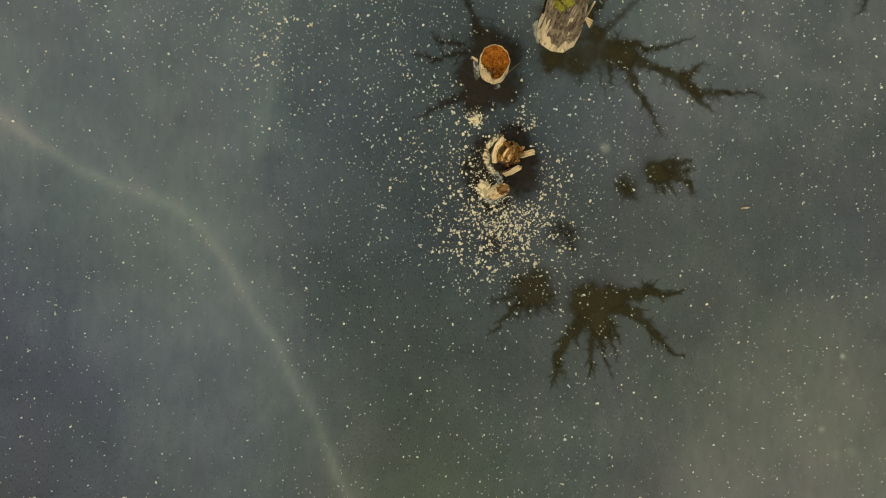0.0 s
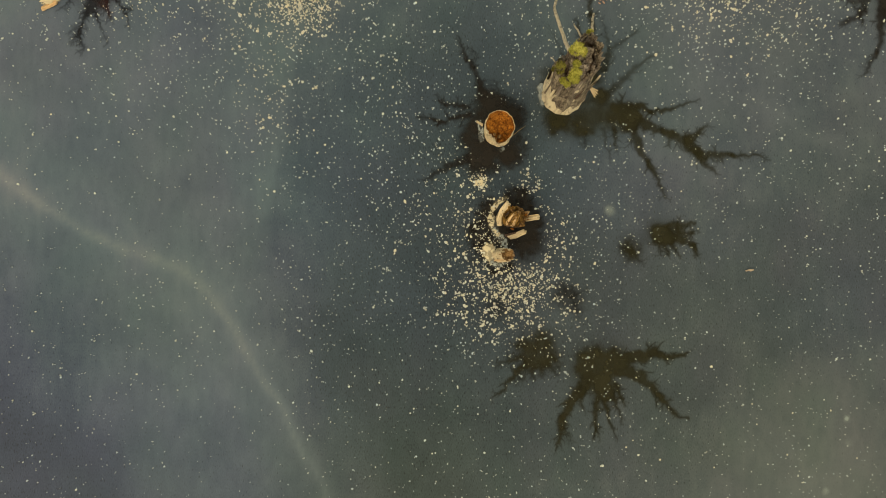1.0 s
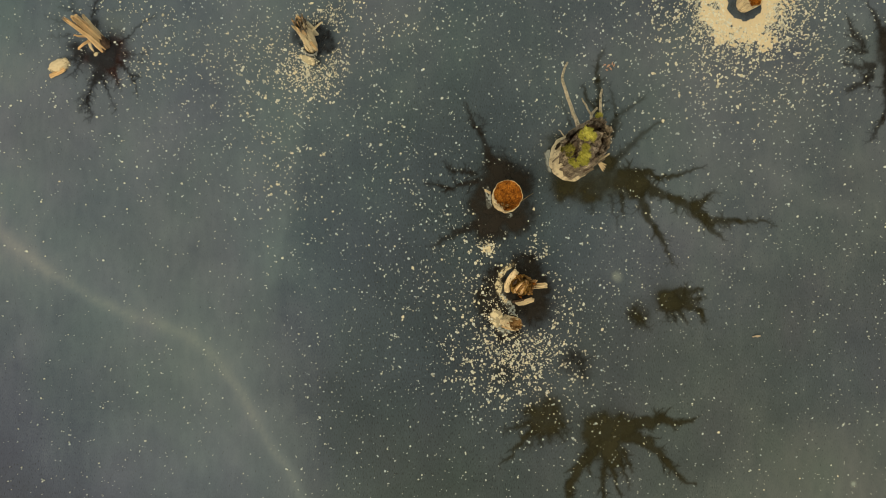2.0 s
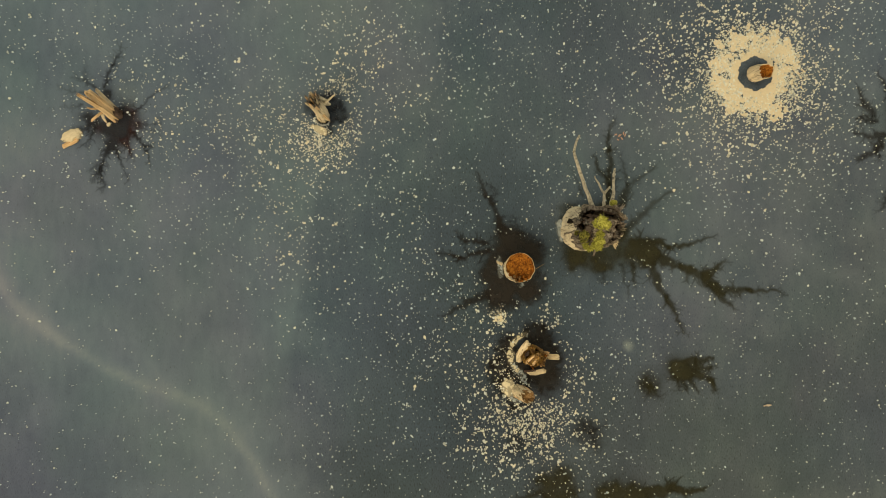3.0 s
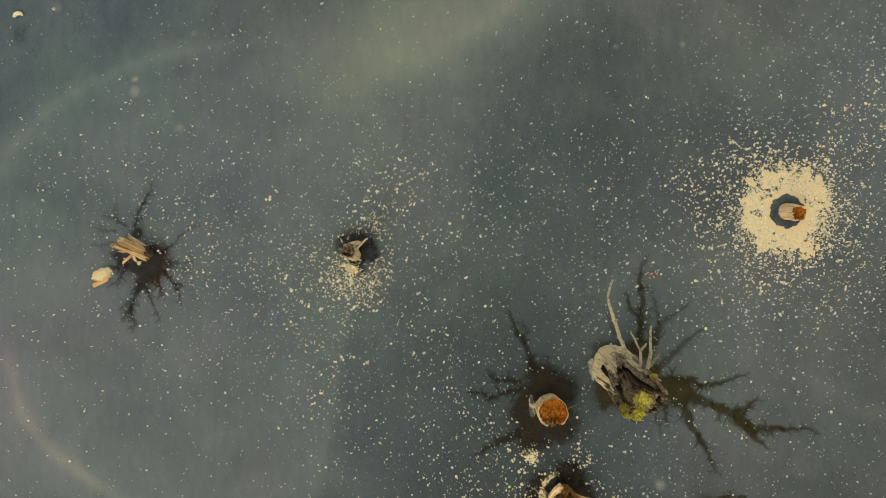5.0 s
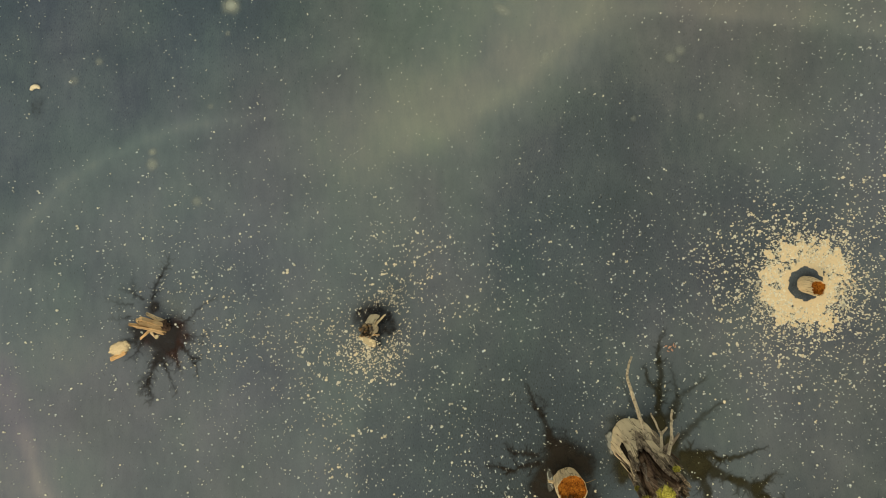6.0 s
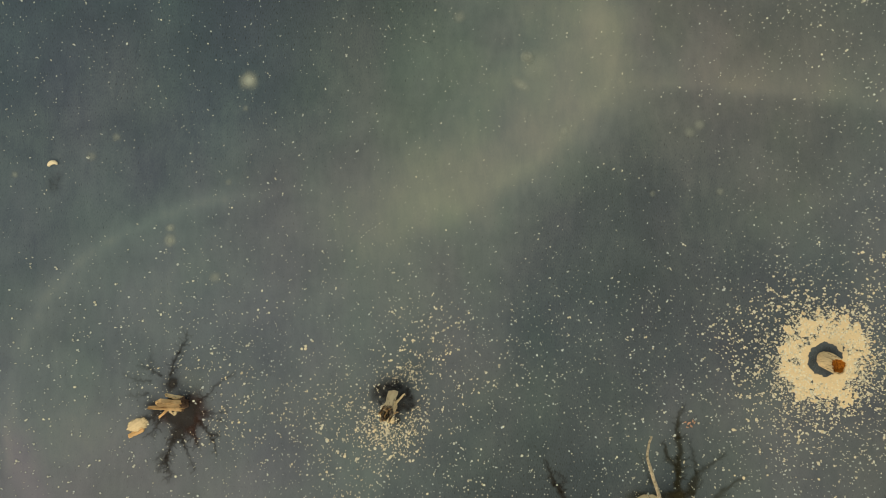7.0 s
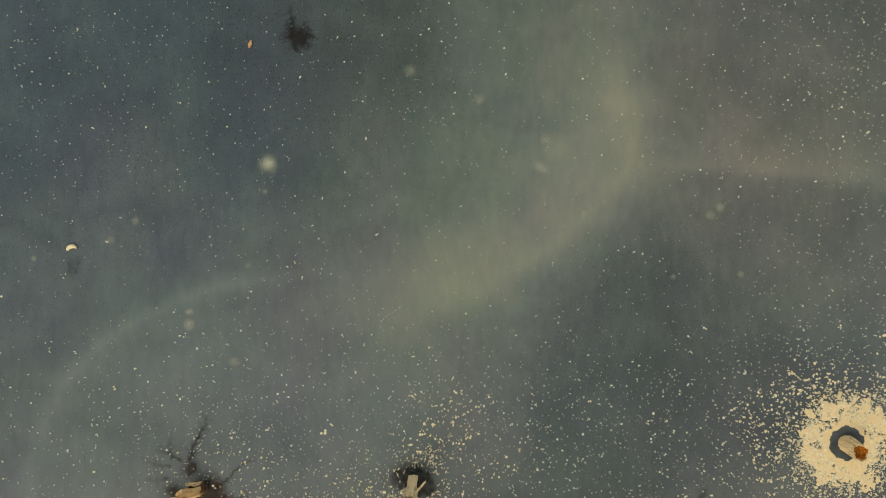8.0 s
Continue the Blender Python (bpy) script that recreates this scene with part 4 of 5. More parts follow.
def scatter_snow():
    r = np.random.default_rng(31)
    most, area = 5200.0, (-5.5, 4.5, -2.9, 7.8)
    n = int(most * (area[1] - area[0]) * (area[3] - area[2]))
    x, y = area[0] + (area[1] - area[0]) * r.random(n), area[2] + (area[3] - area[2]) * r.random(n)
    d = snow_density(x, y)
    keep = r.random(n) * most < d
    x, y, d = x[keep], y[keep], d[keep]
    size = np.clip(np.exp(r.normal(math.log(0.0035), 0.50, len(x))), 0.0017, 0.0120)
    size = size * (1 - 0.25 * smooth(3.9, 5.0, y) * smooth(3.4, 2.4, x)) * (1 - 0.2 * smooth(1.2, 2.0, x) * smooth(1.4, 0.6, y))
    size = size * (1.06 + 0.10 * bell(x, y, 0.0, 0.7, 0.9) + 0.15 * bell(x, y, -0.2, 2.0, 1.0))
    size = size * (1 - 0.22 * bell(x, y, -1.9, -1.3, 0.9)) * (1 - 0.35 * bell(x, y, 0.40, 0.80, 0.13)) * (1 - 0.16 * bell(x, y, 0.1, 0.8, 0.5)) * (1 - 0.15 * bell(x, y, -1.2, 2.9, 0.6))
    # crumbs lie thick beside the stumps
    crumb = r.random(len(x)) < smooth(260, 900, d)
    grains("snow_grains", x[~crumb], y[~crumb], size[~crumb], "scattered fine white snow grains lying on grey ice", 32)
    grains("snow_crumbs", x[crumb], y[crumb], np.minimum(size[crumb] * 1.45, 0.016), "coarse white crumbs of snow strewn round the stumps", 33, SNOW_CRUMB)


scatter_snow()


def snow_ring():
    def mask(X, Y):
        a, d = np.arctan2(Y, X), np.hypot(X, Y)
        inner = 0.150 + 0.05 * (fbm(np.cos(a) * 2 + 5, np.sin(a) * 2 + 5, 0.5, 210, 3) - 0.5)
        outer = 0.395 + 0.04 * np.abs(np.sin(a)) + 0.045 * np.maximum(np.cos(a - 1.1), 0) + 0.18 * (fbm(np.cos(a) * 2 + 9, np.sin(a) * 2 + 9, 0.6, 220, 4) - 0.5) + 0.16 * (fbm(X + 6, Y + 6, 0.07, 225, 3) - 0.5)
        holes = 0.6 * fbm(X + 3, Y + 3, 0.11, 230, 3) + 0.4 * fbm(X + 3, Y + 3, 0.028, 236, 2)
        solid = smooth(0.0, 0.012, d - inner) * smooth(-0.03, 0.05, outer - d)
        return solid * smooth(0.41, 0.445, holes + 0.20 * smooth(0.10, -0.02, d - inner) + 0.075 * smooth(0.0, 0.18, outer - d) - 0.082)
    xs = np.arange(-0.62, 0.62, 0.005)
    X, Y = np.meshgrid(xs, xs, indexing="ij")
    M = mask(X, Y)
    quads = grid_faces(len(xs), len(xs), (M[:-1, :-1] + M[1:, :-1] + M[:-1, 1:] + M[1:, 1:]) > 1.6)
    used, inverse = np.unique(quads, return_inverse=True)
    Z = 0.004 + 0.004 * np.clip(M, 0, 1) * (0.5 + fbm(X, Y, 0.03, 240, 3))
    ob = mesh_object("snow_ring", np.stack([X.ravel()[used], Y.ravel()[used], Z.ravel()[used]], 1), inverse.reshape(-1, 4), SNOW_HEAP, soft=True)
    ob.location = (*RING, 0.0)
    return tagged(ob, "ragged ring of packed white snow round a short post", "snow")


snow_ring()


def ring_grains():
    r = np.random.default_rng(41)
    n = 1000
    a, d = r.random(n) * 6.283, 0.19 + np.abs(r.normal(0.0, 1.0, n)) * 0.13 + 0.05 * r.random(n)
    keep = d < 0.75
    return grains("ring_grains", RING[0] + d[keep] * np.cos(a[keep]), RING[1] + d[keep] * np.sin(a[keep]), np.clip(np.exp(r.normal(math.log(0.0056), 0.35, keep.sum())), 0.004, 0.013),
                  "coarse white snow grains on and round a snow ring", 42, SNOW_CRUMB)


ring_grains()


def snow_patch(name, at, rx, ry, turn, label, seed, mat=None, height=0.02, gaps=0.4, category="snow"):
    """A small heap of snow or rime with a broken edge."""
    def mask(X, Y):
        u, v = X * math.cos(turn) + Y * math.sin(turn), Y * math.cos(turn) - X * math.sin(turn)
        d = np.hypot(u / rx, v / ry) + (fbm(X + seed, Y, 0.06, seed, 4) - 0.5) * 1.1
        return smooth(1.15, 0.75, d) * (1 - gaps * smooth(0.42, 0.5, fbm(X, Y + seed, 0.025, seed + 5, 3)))
    big = 1.6 * max(rx, ry)
    ob = masked_sheet(name, -big, big, -big, big, 0.004, mask, mat or SNOW_HEAP, 0.0, least=0.3 if mat is None else 0.03,
                      relief=lambda X, Y, M: height * M * (0.6 + 0.8 * fbm(X, Y, 0.03, seed + 8, 3)))
    ob.location = (*at, 0.0065)
    return tagged(ob, label, category)


# ---- the sawn stump ----
def sawn_stump():
    t = thing("sawn_stump", (0.44, 1.6, 0), "short sawn stump with bleached sides and rotten orange-brown top", "stump")
    side, rim = trunk("trunk", [(0.010, -0.010, -0.08, 0.126), (0.010, -0.010, 0.05, 0.124), (0.0, 0.0, 0.30, 0.130)], PALE_WOOD, t, 301, flutes=0.035, ragged=0.034, lumps=0.03, notch=(-1.40, 0.42, 0.13), wall=0.055)
    face = cap("cut_face", rim, ROT, t, 302, 0.018, 0.03, "crumbling orange-brown end grain")
    splinter("splinter", [(-0.14, 0.03, 0.16), (-0.185, 0.05, 0.20)], 0.03, 0.014, PALE_WOOD, t, 303, (0.3, 0.3, 0.8))
    for k, (x, y, z, w) in enumerate([(0.02, -0.115, 0.215, 0.05), (-0.03, -0.105, 0.22, 0.035), (0.055, -0.095, 0.235, 0.03), (0.0, -0.085, 0.245, 0.04), (0.035, -0.07, 0.262, 0.028), (-0.045, -0.075, 0.262, 0.03)]):
        splinter("chip", [(x, y * 0.9, z - 0.1), (x * 1.05, y, z + 0.02)], w, 0.022, PALE_ROT if k % 2 else ROT, face, 304 + k, (0.1, -1, 0.4), ragged=0.03, end=0.7)


sawn_stump()
snow_patch("ice_lump", (0.48, 1.445), 0.029, 0.022, 0.0, "small clear grey lump of ice beside a sawn stump", 310, ICE_DIM, 0.004, 0.95, "ice lump")
snow_patch("rime_collar", (0.298, 1.60), 0.024, 0.085, 0.1, "blue-white rime frozen against a sawn stump", 320, ICE_WHITE, 0.012, 0.75, "rime")


def grass_stalk():
    v, f = tube(curve_points([(0.58, 1.565, 0.0), (0.62, 1.595, 0.06), (0.685, 1.635, 0.10)], 8), np.linspace(0.0028, 0.0010, 8), 5)
    tagged(mesh_object("grass_stalk", v, f, STALK), "thin dry yellow grass stalk standing in the ice", "grass")


grass_stalk()


# ---- the mossy stump ----
def moss_clump(parent, at, rx, ry, rz, seed, mat, label):
    """A cushion of moss: a lumpy core with hundreds of small leaf tufts."""
    r = np.random.default_rng(seed)
    bm = bmesh.new()
    bmesh.ops.create_icosphere(bm, subdivisions=3, radius=1.0)
    for v in bm.verts:
        k = 0.8 + 0.45 * noise.noise(v.co * 2.3 + Vector((seed, 0, 0))) + 0.2 * noise.noise(v.co * 6)
        v.co = Vector((v.co.x * rx, v.co.y * ry, v.co.z * rz)) * k
    verts, faces = [v.co.copy() for v in bm.verts], [[v.index for v in f.verts] for f in bm.faces]
    bm.free()
    base = len(verts)
    for k in range(900):
        src = verts[r.integers(0, base)]
        d = Vector((src.x / rx, src.y / ry, src.z / rz)).normalized()
        if d.z < -0.3:
            continue
        out = (d + Vector(r.normal(0, 0.45, 3))).normalized()
        side = out.cross(Vector(r.normal(0, 1, 3))).normalized()
        long, wide = 0.006 + 0.008 * r.random(), 0.0015 + 0.002 * r.random()
        p = src + Vector(r.normal(0, 0.004, 3))
        o = len(verts)
        verts += [p + side * wide, p - side * wide, p + out * long * 0.6 + side * wide * 0.8, p + out * long]
        faces += [[o, o + 1, o + 2], [o + 1, o + 3, o + 2]]
    ob = mesh_object("moss", verts, faces, mat, parent, label)
    ob.location = at
    return ob


def rim_height(a):
    """How high the broken wall of the mossy stump stands, by angle: torn open to the north."""
    deg = np.degrees(np.asarray(a)) % 360
    turns = [0, 40, 75, 92, 108, 130, 160, 190, 225, 255, 285, 320, 360]
    return np.interp(deg, turns, [1.30, 1.33, 1.36, 1.16, 0.66, 0.78, 0.92, 1.00, 1.17, 1.12, 1.14, 1.22, 1.30])


def hollow_wall(rings, low, high, seed, seg=120, steps=36, flutes=0.05, ragged=0.05):
    """A standing wall of wood between the heights low(a) and high(a): grooved down the grain, with a ragged edge."""
    r = np.random.default_rng(seed)
    ringed = np.array(rings, float)
    a = np.linspace(0, 2 * math.pi, seg, endpoint=False)
    groove = sum(r.normal() * np.cos(k * a + r.random() * 6.28) / k ** 0.55 for k in range(3, 24)) * flutes / 2 + (r.random(seg) - 0.5) * flutes * 0.6
    edge = (r.random(seg) - 0.5) * ragged + (value_noise(np.cos(a) * 3 + 7, np.sin(a) * 3 + 7, 0.5, seed) - 0.5) * ragged * 1.6
    bottom, top = low(a), high(a) + edge
    verts = []
    for k in range(steps):
        z = bottom + (top - bottom) * k / (steps - 1)
        lump = value_noise(np.cos(a) * 2 + 9 + seed, np.sin(a) * 2 + 9 + z * 3, 0.6, seed + 3) - 0.5
        rad = np.interp(z, ringed[:, 2], ringed[:, 3]) * (1 + groove + 0.10 * lump)
        verts += list(np.stack([np.interp(z, ringed[:, 2], ringed[:, 0]) + rad * np.cos(a), np.interp(z, ringed[:, 2], ringed[:, 1]) + rad * np.sin(a), z], 1))
    faces = [(k * seg + s, k * seg + (s + 1) % seg, (k + 1) * seg + (s + 1) % seg, (k + 1) * seg + s) for k in range(steps - 1) for s in range(seg)]
    return verts, faces, seg


def mossy_stump():
    t = thing("mossy_stump", (1.03, 1.95, 0), "tall hollow grey stump with bleached foot and yellow-green moss on top", "stump")
    rings = [(0.0, 0.0, -0.08, 0.205), (0.0, 0.0, 0.03, 0.198), (-0.01, 0.0, 0.25, 0.180), (-0.025, -0.008, 0.5, 0.166), (-0.06, -0.03, 0.85, 0.152), (-0.085, -0.035, 1.05, 0.145), (-0.115, -0.045, 1.40, 0.132)]
    # bare pale wood from the ice up to the torn edge
    v, f, seg = hollow_wall(rings, lambda a: np.full(a.shape, -0.08), lambda a: rim_height(a) - 0.03, 401, flutes=0.035, ragged=0.05)
    mesh_object("trunk", v, f, FOOT_WOOD, t, soft=True)

    # grey weathered shell: low on the south and east, only at the torn edge where the wood is bare
    def shell_foot(a):
        gap = np.abs((a - 2.45 + math.pi) % (2 * math.pi) - math.pi)
        bare = 0.22 + 0.035 * np.cos(5 * a) + 0.03 * np.cos(9 * a + 1) + 0.03 * np.cos(17 * a)
        return bare + np.maximum(rim_height(a) - 0.20 - 0.10 * np.cos(7 * a) - bare, 0) * smooth(1.5, 0.75, gap)
    v, f, seg = hollow_wall([(x, y, z, q + 0.009) for x, y, z, q in rings], shell_foot, rim_height, 402, flutes=0.075, ragged=0.07)
    # over the rim and down the dark inside
    rim = np.array(v[-seg:])
    mid = rim.mean(axis=0)
    r = np.random.default_rng(407)
    o, n = len(v), 14
    inner = []
    for k in range(n):
        share = k / (n - 1)
        p = rim.copy()
        keep = (1 - 0.20 - 0.10 * share + 0.05 * (r.random(seg) - 0.5))[:, None]
        p[:, :2] = mid[:2] + np.array([0.06, 0.03]) * share + (rim[:, :2] - mid[:2]) * keep
        p[:, 2] = rim[:, 2] * (1 - share) + np.minimum(rim[:, 2] - 0.1, 0.82) * share - 0.015 * (k > 0)
        inner.append(p)
    mesh_object("shell", v, f, BARK, t, soft=True)
    ring_v = [tuple(q) for q in rim] + [tuple(q) for q in inner[0]]
    mesh_object("torn_edge", ring_v, [(s, (s + 1) % seg, seg + (s + 1) % seg, seg + s) for s in range(seg)], CREVICE, t, "ragged torn edge of grey wood")
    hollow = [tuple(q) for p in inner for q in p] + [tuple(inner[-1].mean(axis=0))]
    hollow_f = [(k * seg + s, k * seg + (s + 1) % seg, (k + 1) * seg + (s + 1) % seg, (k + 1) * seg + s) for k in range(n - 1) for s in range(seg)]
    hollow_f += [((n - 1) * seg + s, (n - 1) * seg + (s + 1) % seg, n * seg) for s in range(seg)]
    mesh_object("hollow", hollow, hollow_f, HOLLOW, t, "dark reddish-brown hollow", True)
    # the broken heart of the trunk, which carries the moss
    side, rim = trunk("heart", [(-0.03, -0.05, 0.40, 0.100), (-0.06, -0.06, 0.90, 0.108), (-0.085, -0.068, 1.10, 0.108), (-0.100, -0.075, 1.30, 0.092)], HOLLOW, t, 402, seg=72, flutes=0.13, ragged=0.05, lumps=0.16, steps=30, tilt=0.085)
    top = cap("broken_top", rim, CREVICE, t, 403, 0.02, 0.06, "dark grey broken top with deep crevices")
    r = np.random.default_rng(404)
    # plates of bark and grey wood standing round the closed side of the rim
    for k in range(17):
        a = math.radians(-150 + 225 * k / 16) + 0.12 * r.random()
        z = float(rim_height(a))
        q = 0.138 + 0.012 * r.random()
        x, y = -0.10 + q * math.cos(a), -0.042 + q * math.sin(a)
        splinter("bark_plate", [(x * 0.95 + 0.012, y * 0.95, z - 0.35 - 0.2 * r.random()), (x, y, z - 0.12), (x, y, z + 0.02 + 0.05 * r.random() ** 2)], 0.035 + 0.04 * r.random(), 0.020, (BARK, BARK, GREY_WOOD)[k % 3], t, 410 + k, (math.cos(a), math.sin(a), 0.1), ragged=0.07, end=0.6)
    for k in range(16):
        a = math.radians(-165 + 230 * (k + 0.6 * r.random()) / 16)
        z = 0.24 + 0.62 * r.random()
        s = 0.197 - 0.045 * z
        cx, cy = -0.075 * z, -0.032 * z
        splinter("bark_strip", [(cx + s * math.cos(a), cy + s * math.sin(a), z), (cx + s * 1.0 * math.cos(a), cy + s * 1.0 * math.sin(a), z + 0.25 + 0.25 * r.random())], 0.012 + 0.022 * r.random(), 0.012, (BARK, FOOT_WOOD, DARK_ROT, BARK)[k % 4], t, 1430 + k, (math.cos(a), math.sin(a), 0), ragged=0.06, end=0.5)
    # long open west split between two bleached lobes: shade painted as a black strip
    splinter("split_shade_strip", [(-0.017 + 0.172 * math.cos(2.86), 0.172 * math.sin(2.86), 0.36), (-0.04 + 0.166 * math.cos(2.86), -0.015 + 0.166 * math.sin(2.86), 0.60), (-0.06 + 0.154 * math.cos(2.84), -0.028 + 0.154 * math.sin(2.84), 0.82)], 0.044, 0.020, SPLIT_SHADE, t, 499, (math.cos(2.8), math.sin(2.8), 0.1), "long black strip painted as the shade of an open split", ragged=0.03, end=0.5)
    # fibres of dark wood that line the torn north side
    for k in range(12):
        a = math.radians(40 + 150 * r.random())
        q = 0.045 + 0.05 * r.random()
        x, y = -0.10 + q * math.cos(a), -0.03 + q * math.sin(a)
        up = 0.78 + 0.25 * r.random()
        splinter("core_splinter", [(x + 0.03, y + 0.02, up - 0.35), (x, y, up), (x - 0.02 + 0.01 * r.normal(), y - 0.025 + 0.01 * r.normal(), up + 0.18 + 0.1 * r.random())], 0.025 + 0.03 * r.random(), 0.016, (HOLLOW, CREVICE, DARK_ROT)[k % 3], t, 450 + k, (math.cos(a), math.sin(a), 0.1), ragged=0.06, end=0.5)
    for k, (x, y, z, s) in enumerate([(0.893, 1.928, 1.435, 0.042), (0.868, 1.922, 1.42, 0.028), (0.922, 1.912, 1.415, 0.028), (0.905, 1.80, 1.285, 0.034), (0.885, 1.775, 1.26, 0.026), (0.905, 1.765, 1.235, 0.026), (0.90, 1.85, 1.34, 0.022), (0.79, 1.84, 1.31, 0.026),
                                      (0.79, 1.815, 1.28, 0.018), (0.835, 1.77, 1.17, 0.020), (0.865, 1.76, 1.14, 0.022), (0.992, 2.07, 1.35, 0.015), (0.775, 1.865, 1.12, 0.010)]):
        dull = x < 0.8
        moss_clump(top, (x - 1.03, y - 1.95, z), s * 1.2, s * 1.15, s * 0.9, 470 + k, MOSS_DULL if dull else MOSS, "dull olive cushion of moss" if dull else "bright yellow-green cushion of moss")
    # broken wedges of the trunk under the moss
    splinter("broken_wedge", [(-0.10, -0.03, 1.0), (-0.122, -0.025, 1.20), (-0.137, -0.022, 1.415)], 0.11, 0.08, BARK, t, 480, (0.3, -0.9, 0.2), ragged=0.05, end=0.75)
    splinter("broken_wedge", [(-0.12, -0.14, 0.9), (-0.125, -0.15, 1.10), (-0.13, -0.155, 1.25)], 0.11, 0.06, BARK, t, 481, (0.1, -1, 0.2), ragged=0.06, end=0.7)
    splinter("broken_wedge", [(-0.20, -0.10, 0.9), (-0.225, -0.105, 1.10), (-0.238, -0.11, 1.29)], 0.08, 0.05, BARK, t, 482, (-1, -0.2, 0.2), ragged=0.06, end=0.7)

    def twig(name, points, r0, r1, seed, parent=t):
        p = curve_points(points, 14, 0.004, seed)
        v, f = tube(p, np.linspace(r0, r1, 14), 8, 0.15, seed)
        return mesh_object(name, v, f, TWIG_WOOD, parent, soft=True)
    twig("branch", [(-0.03, 0.12, 0.60), (-0.02, 0.164, 0.543), (-0.09, 0.42, 0.44), (-0.14, 0.62, 0.385), (-0.115, 0.70, 0.34), (-0.08, 0.785, 0.305)], 0.019, 0.010, 501)
    twig("branch", [(0.02, 0.08, 0.95), (0.07, 0.22, 0.90), (0.08, 0.33, 0.86), (0.10, 0.435, 0.815)], 0.017, 0.008, 502)
    bough = twig("branch", [(0.0, 0.10, 0.86), (0.02, 0.24, 0.80), (-0.035, 0.385, 0.71)], 0.014, 0.006, 503)
    twig("side_twig", [(0.02, 0.24, 0.80), (0.07, 0.30, 0.80)], 0.012, 0.007, 504, bough)
    twig("branch", [(-0.14, 0.08, 0.60), (-0.20, 0.16, 0.58)], 0.008, 0.003, 505)
    # jagged splinters on the outer side
    splinter("splinter", [(0.12, 0.07, 0.60), (0.235, 0.155, 0.53)], 0.055, 0.02, GREY_WOOD, t, 510, (0, 0, 1), ragged=0.06, end=0.4)
    for k in range(4):
        splinter("splinter", [(0.09, -0.12, 0.72), (0.135 + 0.008 * k, -0.19 + 0.016 * k, 0.685)], 0.016, 0.012, PALE_WOOD, t, 520 + k, (0, 0, 1), ragged=0.02, end=0.6)
    splinter("splinter", [(-0.07, -0.17, 0.95), (-0.085, -0.245, 0.90)], 0.022, 0.014, GREY_WOOD, t, 530, (0, 0, 1), ragged=0.02, end=0.5)


mossy_stump()
snow_patch("rime_collar", (0.838, 1.945), 0.036, 0.095, 0.12, "blue-white rime frozen round the foot of a mossy stump", 540, ICE_WHITE, 0.03, 0.25, "rime")


# ---- the two broken stumps in the snow grains ----
def curved_slab(name, parent, at, a0, a1, r0, r1, z0, z1, thick, mat, seed, label="", ragged=0.014):
    """A piece of the outer wall of a hollow stump: an arc with a ragged upper edge."""
    r = np.random.default_rng(seed)
    n, m = 22, 8
    verts, faces = [], []
    edge = (r.random(n) - 0.5) * ragged
    rough = (r.random(n) - 0.5) * (0.001 + 0.22 * ragged)
    for inner in (0, 1):
        for k in range(m):
            s = k / (m - 1)
            for c in range(n):
                a = a0 + (a1 - a0) * c / (n - 1)
                taper = math.sin(math.pi * (0.12 + 0.76 * c / (n - 1)))
                q = r0 + (r1 - r0) * s + rough[c] - inner * thick * (0.5 + 0.5 * taper)
                verts.append((at[0] + q * math.cos(a), at[1] + q * math.sin(a), z0 + ((z1 - z0) * (0.7 + 0.3 * taper) + edge[c]) * s))
    o = n * m
    for k in range(m - 1):
        for c in range(n - 1):
            p = k * n + c
            faces += [(p, p + 1, p + n + 1, p + n), (o + p, o + p + n, o + p + n + 1, o + p + 1)]
    for c in range(n - 1):
        p = (m - 1) * n + c
        faces.append((p, p + 1, o + p + 1, o + p))
    for k in range(m - 1):
        for c, flip in ((0, False), (n - 1, True)):
            p = k * n + c
            q = (p, p + n, o + p + n, o + p)
            faces.append(q if not flip else tuple(reversed(q)))
    return mesh_object(name, verts, faces, mat, parent, label)


